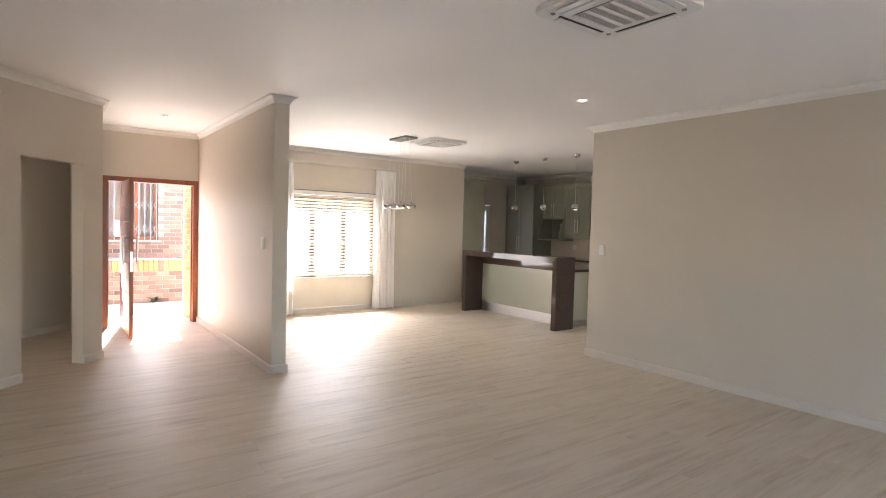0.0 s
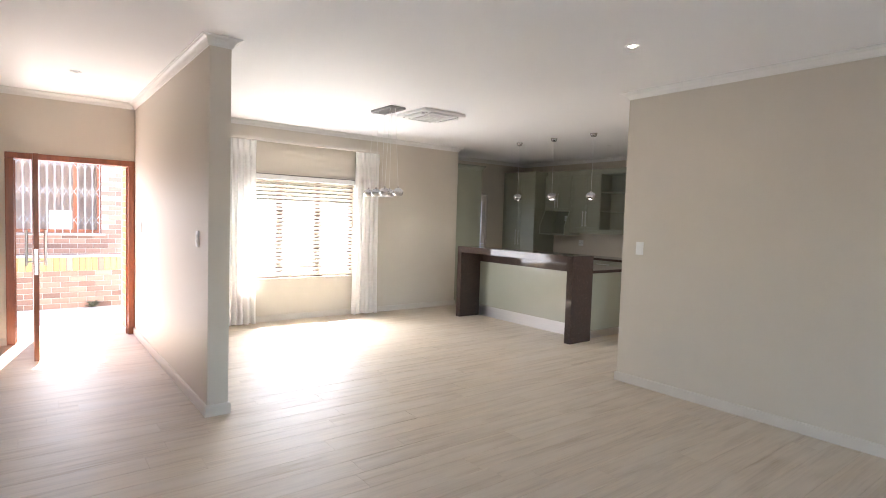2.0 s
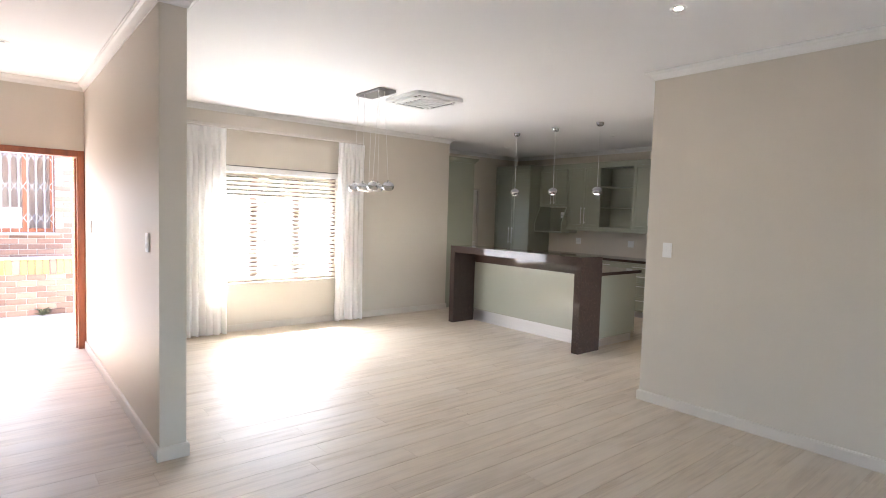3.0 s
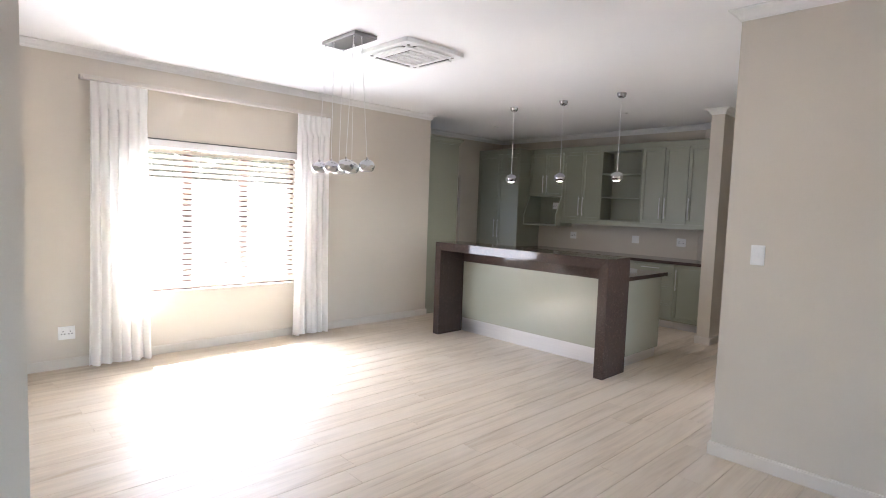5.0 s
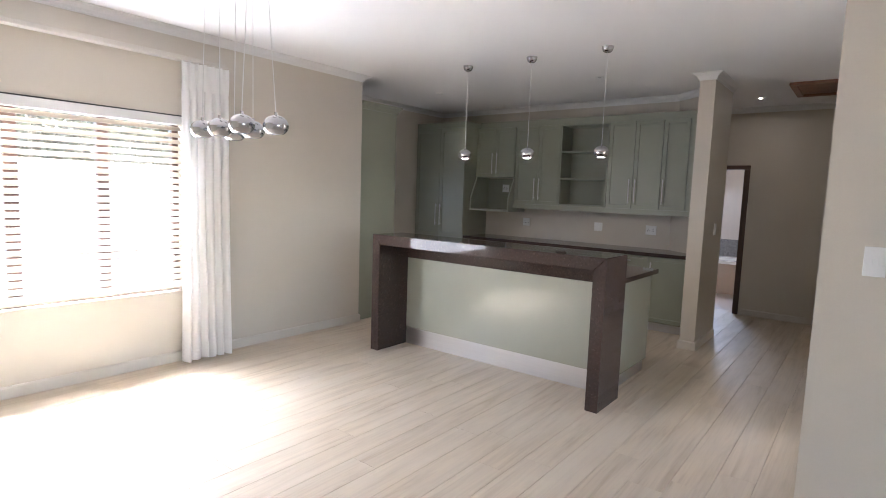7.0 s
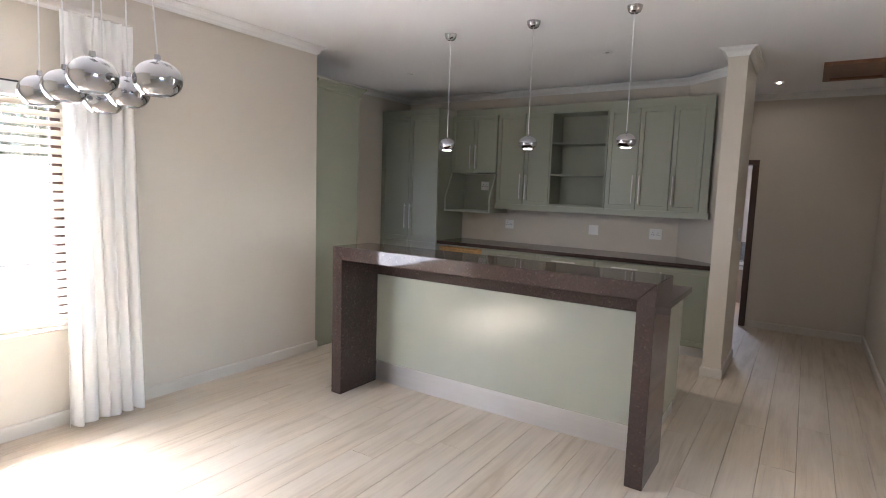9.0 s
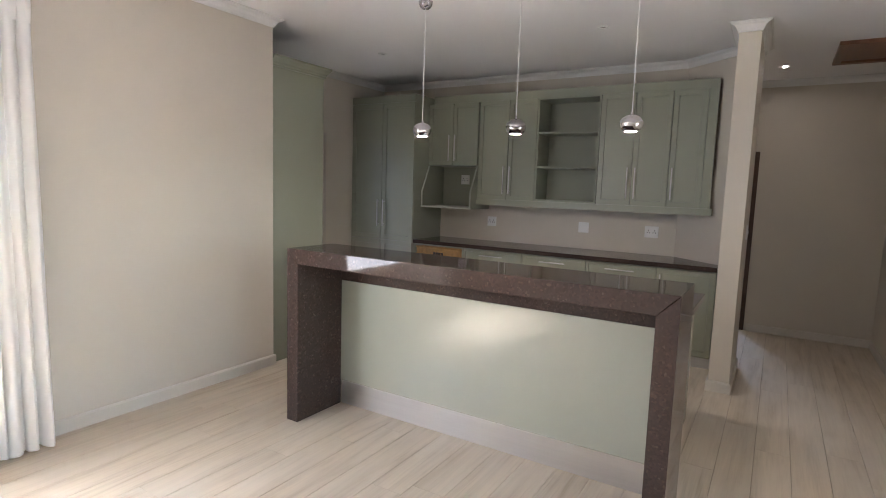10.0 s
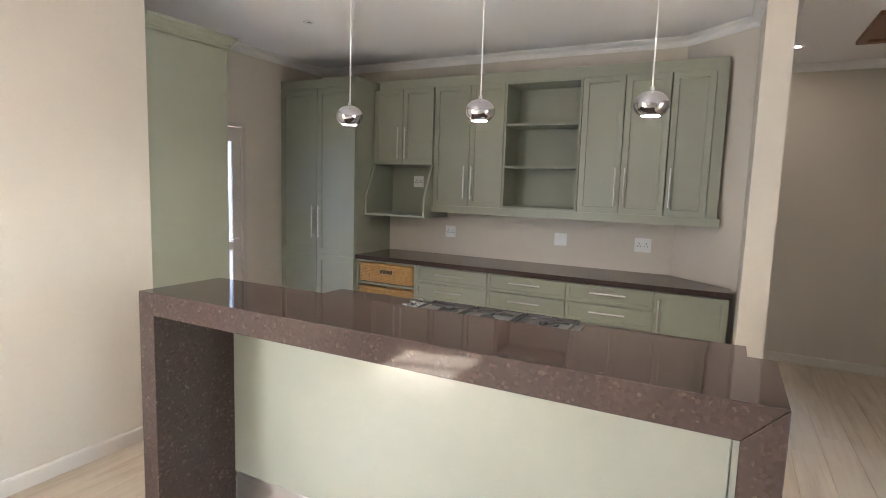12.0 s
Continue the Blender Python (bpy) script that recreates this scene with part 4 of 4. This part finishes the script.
for a in ((LY0, 0.012, LY0 + 0.10, 2.008), (LY1 - 0.10, 0.012, LY1, 2.008)):
    part("stile", cube(LX0, a[0], a[1], LX1, a[2], a[3], bevel=0.003), MERANTI, leaf)
for s in (-1, 1):
    x = 1.05 + s * 0.075
    h = rod((x, 8.02, 0.93), (x, 8.02, 1.28), 0.012, 14)
    for z in (0.97, 1.24):
        rod((x, 8.02, z), (1.05 + s * 0.02, 8.02, z), 0.009, 10, h)
    part("pull_handle", h, STEEL, leaf, "long brushed steel pull handle")
part("lock_plate", cube(LX0 + 0.008, LY0 - 0.003, 0.85, LX1 - 0.008, LY0 + 0.001, 1.10), SATIN, leaf, "brass-toned lock plate")

# ---- hall doorway and bathroom ----
frame2 = tagged(new("door_frame"), "dark stained timber doorway frame in the hall", "door frame", kind="structure")
frame2.location = (11.05, 6.13, 0)
for a in ((5.665, 0, 5.735, 1.95), (6.525, 0, 6.595, 1.95), (5.665, 1.95, 6.595, 2.005)):
    part("jamb" if a[3] < 2.0 else "head", cube(10.945, a[0], a[1], 11.165, a[2], a[3], bevel=0.004), DARKWOOD, frame2)
for z in (0.25, 1.72):
    part("hinge", cube(10.985, 5.735, z, 11.03, 5.742, z + 0.1), SATIN, frame2, "steel hinge")
BWIN = (6.50, 6.95, 1.12, 1.86)
wall_along_y("wall_bathroom_far", 4.9, 8.0, 13.4, 13.6, [BWIN], "pale bathroom wall with a narrow window", BATHWALL)
wall_along_x("wall_bathroom_near", 11.15, 13.4, 4.9, 5.1, [], "pale bathroom side wall", BATHWALL)
wall_along_x("wall_bathroom_side", 11.15, 13.4, 7.8, 8.0, [], "pale bathroom side wall", BATHWALL)
structure("ceiling_bathroom", cube(11.15, 4.9, H, 13.6, 8.0, H + 0.2), CEILING, "white bathroom ceiling")
w = tagged(new("window_2"), "narrow frosted bathroom window", "window", kind="structure")
w.location = (13.5, 6.72, 1.12)
for a in ((6.50, 1.12, 6.95, 1.15), (6.50, 1.83, 6.95, 1.86), (6.50, 1.15, 6.53, 1.83), (6.92, 1.15, 6.95, 1.83)):
    part("window_frame", cube(13.46, a[0], a[1], 13.52, a[2], a[3]), DARKWOOD, w)
g = part("pane", cube(13.488, 6.53, 1.15, 13.492, 6.92, 1.83), GLASS, w)
g.visible_shadow = False
bath = thing("bath", (13.05, 6.5, 0), "built-in white bath with beige tiled side", "bath")
part("tiled_side", cube(12.62, 5.1, 0, 12.66, 7.8, 0.5), BATH, bath, "beige tiled bath side")
bm = bmesh.new()
for a in ((12.6, 5.1, 12.72, 7.8), (13.28, 5.1, 13.4, 7.8), (12.72, 5.1, 13.28, 5.25), (12.72, 7.65, 13.28, 7.8)):
    box(bm, a[0], a[1], 0.5, a[2], a[3], 0.55)
box(bm, 12.72, 5.25, 0.12, 13.28, 7.65, 0.15)
part("tub", bm, CERAMIC, bath, "white tub rim")
lone("mosaic_band", cube(13.385, 5.1, 0.56, 13.399, 7.79, 0.86), TILE, (13.39, 6.5, 0.56), "grey mosaic tile band above the bath", "tiles")
tap = thing("bath_tap", (13.36, 6.62, 0.72), "chrome wall-mounted bath mixer", "tap")
turn = lathe([(0, 0.02), (0.05, 0.018), (0.055, 0)], (0, 0, 0), 24)
bmesh.ops.rotate(turn, verts=turn.verts[:], cent=(0, 0, 0), matrix=Matrix.Rotation(radians(-90), 3, "Y"))
bmesh.ops.translate(turn, verts=turn.verts[:], vec=(13.384, 6.62, 0.74))
part("rose", turn, CHROME, tap, smooth=True)
part("spout", rod((13.37, 6.62, 0.74), (13.22, 6.62, 0.70), 0.016, 14), CHROME, tap, smooth=True)

# ---- side door past the pantry ----
side_door = thing("side_door", (8.2, 9.9, 0), "pale painted garden door with a frosted glass pane, closed", "door")
for a in ((7.83, 0.008, 7.925, 2.03), (8.47, 0.008, 8.565, 2.03), (7.925, 0.008, 8.47, 0.24), (7.925, 1.90, 8.47, 2.03), (7.925, 0.92, 8.47, 1.0)):
    part("stile" if a[3] - a[1] > 1 else "rail", cube(a[0], 9.885, a[1], a[2], 9.925, a[3], bevel=0.002), DOORPAINT, side_door)
for z0, z1 in ((0.24, 0.92), (1.0, 1.90)):
    part("pane", cube(7.926, 9.900, z0 + 0.001, 8.469, 9.908, z1 - 0.001), FROST, side_door, "frosted glass pane")
for a in ((7.78, 0, 7.828, 2.035), (8.567, 0, 8.61, 2.035), (7.78, 2.035, 8.61, 2.07)):
    part("door_frame", cube(a[0], 9.862, a[1], a[2], 9.95, a[3]), DOORPAINT, side_door)
lever = rod((8.50, 9.885, 1.03), (8.50, 9.845, 1.03), 0.009, 12)
rod((8.50, 9.848, 1.03), (8.40, 9.848, 1.03), 0.008, 12, lever)
part("lever_handle", lever, SATIN, side_door, "satin chrome lever handle")
structure("floor_bathroom", prism([(11.15, 4.9), (13.6, 4.9), (13.6, 8.0), (11.15, 8.0)], -0.1, -0.004), BATH, "beige tiled bathroom floor")

# ---- outside the front door ----
structure("ground", prism([(-300, -300), (300, -300), (300, 300), (-300, 300)], -0.4, -0.16), EARTH, "dry bare garden earth")
structure("pavement", prism([(-3.5, 9.112), (6.75, 9.112), (6.75, 18), (-3.5, 18)], -0.3, -0.03), PAVING, "pale concrete entrance paving")
structure("pavement", prism([(-3, -9), (7, -9), (7, -2.76), (-3, -2.76)], -0.3, -0.03), PAVING, "pale concrete patio paving")


def brick_mesh(name, sx, sy, sz, mat):
    bm = cube(-sx / 2, -sy / 2, -sz / 2, sx / 2, sy / 2, sz / 2)
    bmesh.ops.bevel(bm, geom=[e for e in bm.edges], offset=0.004, segments=1, affect="EDGES")
    me = bpy.data.meshes.new(name)
    bm.to_mesh(me)
    bm.free()
    me.materials.append(mat)
    return me


def lay(parent, me, name, x, y, z, turn=0):
    ob = new(name, me)
    ob.parent = parent
    ob.matrix_basis = Matrix.Translation(-parent.location) @ pose(x + random.uniform(-.002, .002), y + random.uniform(-.003, .003), z, random.uniform(-.6, .6), 0, turn + random.uniform(-.4, .4))


STRETCH = brick_mesh("brick", 0.212, 0.10, 0.072, BRICK)
GSTRETCH = brick_mesh("brick", 0.212, 0.10, 0.072, GOLD)
GHALF = brick_mesh("brick", 0.10, 0.10, 0.072, GOLD)
SOLDIER = brick_mesh("brick", 0.072, 0.11, 0.20, GOLD)
PSOLDIER = brick_mesh("brick", 0.072, 0.11, 0.20, BRICK)

low = tagged(new("garden_wall"), "low pink face-brick planter wall capped with yellow bricks", "brick wall", kind="structure")
low.location = (1.5, 11.5, -0.03)
part("mortar", cube(-0.6, 11.432, -0.1, 3.4, 11.62, 0.72), MORTAR, low, "grey mortar")
for r in range(7):
    for k in range(18):
        x = -0.5 + 0.222 * k + (0.111 if r % 2 else 0)
        if x < 3.3:
            lay(low, STRETCH, "brick", x, 11.475, 0.01 + 0.082 * r)
k = 0
x = -0.55
while x < 3.35:
    lay(low, SOLDIER if (k * 7) % 5 else PSOLDIER, "brick", x, 11.47, 0.645)
    x += 0.082
    k += 1
part("coping", cube(-0.6, 11.41, 0.747, 3.4, 11.64, 0.775, bevel=0.004), MORTAR, low, "pale mortar coping")

house = tagged(new("house_wall"), "pink face-brick house wall with a barred window", "brick wall", kind="structure")
house.location = (1.3, 12.5, -0.03)
bm = bmesh.new()
wall_run(-2.5, 2.72, 3.3, [(0.35, 2.02, 1.08, 2.6)], lambda a, b, c, d: box(bm, a, 12.445, c - 0.1, b, 12.7, d))
part("mortar", bm, MORTAR, house, "grey mortar")
for r in range(33):
    for k in range(24):
        x = -0.55 + 0.222 * k + (0.111 if r % 2 else 0)
        z = 0.62 + 0.082 * r
        if x > 2.63 or (0.27 < x < 2.10 and 1.04 < z < 2.64) or x < -0.3 or z > 2.75:
            continue
        lay(house, STRETCH, "brick", x, 12.488, z)
part("sill", cube(0.30, 12.40, 1.04, 2.07, 12.5, 1.078, bevel=0.004), MORTAR, house, "pale window sill")
for a in ((0.35, 1.08, 2.02, 1.14), (0.35, 2.54, 2.02, 2.60), (0.35, 1.14, 0.41, 2.54), (1.96, 1.14, 2.02, 2.54), (1.62, 1.14, 1.68, 2.54)):
    part("window_frame", cube(a[0], 12.56, a[1], a[2], 12.62, a[3]), MERANTI, house, "red-brown window frame")
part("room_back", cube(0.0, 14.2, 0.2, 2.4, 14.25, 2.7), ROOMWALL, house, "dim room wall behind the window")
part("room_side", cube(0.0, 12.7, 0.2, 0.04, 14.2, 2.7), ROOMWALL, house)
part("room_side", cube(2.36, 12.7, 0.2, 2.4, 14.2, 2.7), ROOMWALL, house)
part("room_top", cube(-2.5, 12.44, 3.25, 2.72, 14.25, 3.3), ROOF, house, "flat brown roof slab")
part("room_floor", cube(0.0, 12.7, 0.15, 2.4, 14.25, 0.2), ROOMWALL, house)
lone("carton", cube(1.30, 12.85, 0.2, 1.62, 13.2, 1.45, bevel=0.01), CERAMIC, (1.46, 13.0, 0.2), "pale box standing inside the barred window", "box")

gate = thing("security_gate", (1.2, 12.52, 1.09), "white folding trellis security gate over the window", "security gate")
for k in range(16):
    x = 0.42 + 0.105 * k
    part("upright", cube(x - 0.006, 12.515, 1.085, x + 0.006, 12.53, 2.59), GATE, gate)
for z in (1.30, 1.78, 2.25):
    for k in range(15):
        x = 0.42 + 0.105 * k
        bm = rod((x, 12.512, z - 0.085), (x + 0.105, 12.512, z + 0.085), 0.0045, 6)
        rod((x, 12.508, z + 0.085), (x + 0.105, 12.508, z - 0.085), 0.0045, 6, bm)
        part("cross_link", bm, GATE, gate)

porch = tagged(new("porch_wall"), "yellow face-brick return wall beside the front door", "brick wall", kind="structure")
porch.location = (2.1, 9.5, -0.03)
part("mortar", cube(1.998, 9.115, -0.1, 2.15, 9.90, 2.75), MORTAR, porch, "grey mortar")
for r in range(33):
    z = 0.012 + 0.082 * r
    for k in range(4):
        y = 9.175 + 0.222 * k + (0.05 if r % 2 else 0)
        if y < 9.84:
            lay(porch, GSTRETCH if (k or r % 2) else GHALF, "brick", 2.042, y, z, 90)


def weed(at, n, size):
    bm = bmesh.new()
    rnd = random.Random(5)
    for _ in range(n):
        a, l, h = rnd.uniform(0, 6.283), rnd.uniform(0.4, 1) * size, rnd.uniform(0.3, 1) * size
        d, s = Vector((math.cos(a), math.sin(a), 0)), Vector((-math.sin(a), math.cos(a), 0)) * size * 0.09
        p = Vector(at)
        v = [bm.verts.new(q) for q in (p, p + d * l * 0.5 + s + Vector((0, 0, h * 0.8)), p + d * l + Vector((0, 0, h)), p + d * l * 0.5 - s + Vector((0, 0, h * 0.7)))]
        bm.faces.new(v)
    return bm


lone("weed", weed((1.78, 11.36, -0.03), 46, 0.13), LEAF, (1.78, 11.36, -0.03), "small green weed growing at the wall foot", "plant")


def tree(x, y, h, r, seed, leaves=9000):
    rnd = random.Random(seed)
    t = thing("tree", (x, y, -0.16), "leafy garden tree with a grey trunk", "tree", "garden trees")
    bm = bmesh.new()
    tips = []

    def limb(p, d, l, w, depth):
        q = p + d * l
        turn = d.to_track_quat("Z", "Y")
        ends = [[bm.verts.new(c + turn @ Vector((rr * math.cos(i * 1.0472), rr * math.sin(i * 1.0472), 0))) for i in range(6)] for c, rr in ((p, w), (q, w * 0.62))]
        for i in range(6):
            j = (i + 1) % 6
            bm.faces.new((ends[0][i], ends[0][j], ends[1][j], ends[1][i]))
        if depth == 0:
            tips.append(q)
            return
        for _ in range(3):
            e = (d + Vector((rnd.uniform(-.8, .8), rnd.uniform(-.8, .8), rnd.uniform(-.1, .6)))).normalized()
            limb(q, e, l * rnd.uniform(0.55, 0.8), w * 0.6, depth - 1)
        tips.append(q)
    limb(Vector((x, y, -0.16)), Vector((0.05, 0.03, 1)).normalized(), h * 0.28, r * 0.07, 3)
    part("trunk", bm, BARK, t, "grey bark trunk and limbs")
    bm = bmesh.new()
    for _ in range(leaves):
        c = rnd.choice(tips) + Vector((rnd.gauss(0, 1), rnd.gauss(0, 1), rnd.gauss(0, .8))) * r * 0.28
        a, b = Vector((rnd.gauss(0, 1), rnd.gauss(0, 1), rnd.gauss(0, 1))).normalized(), Vector((rnd.gauss(0, 1), rnd.gauss(0, 1), rnd.gauss(0, 1))).normalized()
        s = rnd.uniform(0.08, 0.15)
        bm.faces.new([bm.verts.new(q) for q in (c - a * s, c + b * s * 0.45, c + a * s, c - b * s * 0.45)])
    part("crown", bm, LEAF, t, "loose green crown")


structure("roof_eave", cube(2.3, 9.11, 2.50, 6.9, 9.485, 2.52), TRIM, "white painted soffit of the roof eave")
structure("fascia", cube(2.3, 9.486, 2.42, 6.9, 9.506, 2.64, bevel=0.002), TRIM, "white painted fascia board of the eave")
for x, y, h, seed in ((3.4, 19.6, 4.4, 2), (5.1, 20.1, 4.7, 4), (6.8, 19.5, 4.5, 6), (8.6, 20.2, 4.9, 8), (10.5, 19.8, 4.6, 9)):
    tree(x, y, h, 1.9, seed, 11000)
garden = wall_along_x("garden_boundary_wall", 2.9, 16, 17.5, 17.7, [(2.9, 16, 1.9, TOP)], "white plastered garden boundary wall", PLASTER)

# ---- floor boards ----
structure("floor_base", prism([(-2.8, -2.75), (11.15, -2.75), (11.15, 9.87), (6.77, 9.87), (6.77, 9.11), (-2.8, 9.11)], -0.1, -0.006), JOINT, "dark sub-floor under the boards")
floor = tagged(new("floor"), "bleached pale timber plank floor", "floor", kind="structure")
W, GAP = 0.182, 0.0018
rest = bmesh.new()
rnd = random.Random(11)
laid = 0
shapes = {}


def plank(bm, l):
    box(bm, 0, 0, -0.012, l, W - GAP, 0.0)


row = 0
y = -2.75
boards = []
while y < 9.87:
    x = -2.8 - rnd.uniform(0, 1.8)
    end = 11.15
    while x < end:
        l = rnd.choice((1.2, 1.5, 1.8, 2.1))
        a, b = max(x, -2.8), min(x + l, end)
        near = 2.2 < a < 8.6 and 3.2 < y < 8.7
        if b - a > 0.05 and not (y > 9.1 and b < 6.77):
            boards.append((a, b, y, near))
        x += l
    y += W
for a, b, y, near in boards:
    l = round(b - a - 0.0007, 4)
    if near and laid < 300:
        if l not in shapes:
            bm = bmesh.new()
            plank(bm, l)
            top = [e for e in bm.edges if all(v.co.z > -0.001 for v in e.verts) and abs(e.verts[0].co.x - e.verts[1].co.x) > 0.01]
            bmesh.ops.bevel(bm, geom=top, offset=0.0015, segments=1, affect="EDGES")
            me = bpy.data.meshes.new("plank")
            bm.to_mesh(me)
            bm.free()
            me.materials.append(PLANK)
            shapes[l] = me
        ob = new("plank", shapes[l])
        ob.parent = floor
        ob.location = (a, y, 0)
        laid += 1
    else:
        box(rest, a, y, -0.012, a + l, y + W - GAP, 0.0)
more = part("plank_field", rest, PLANK, floor, "bleached timber boards")
tagged(more, kind="stuff")
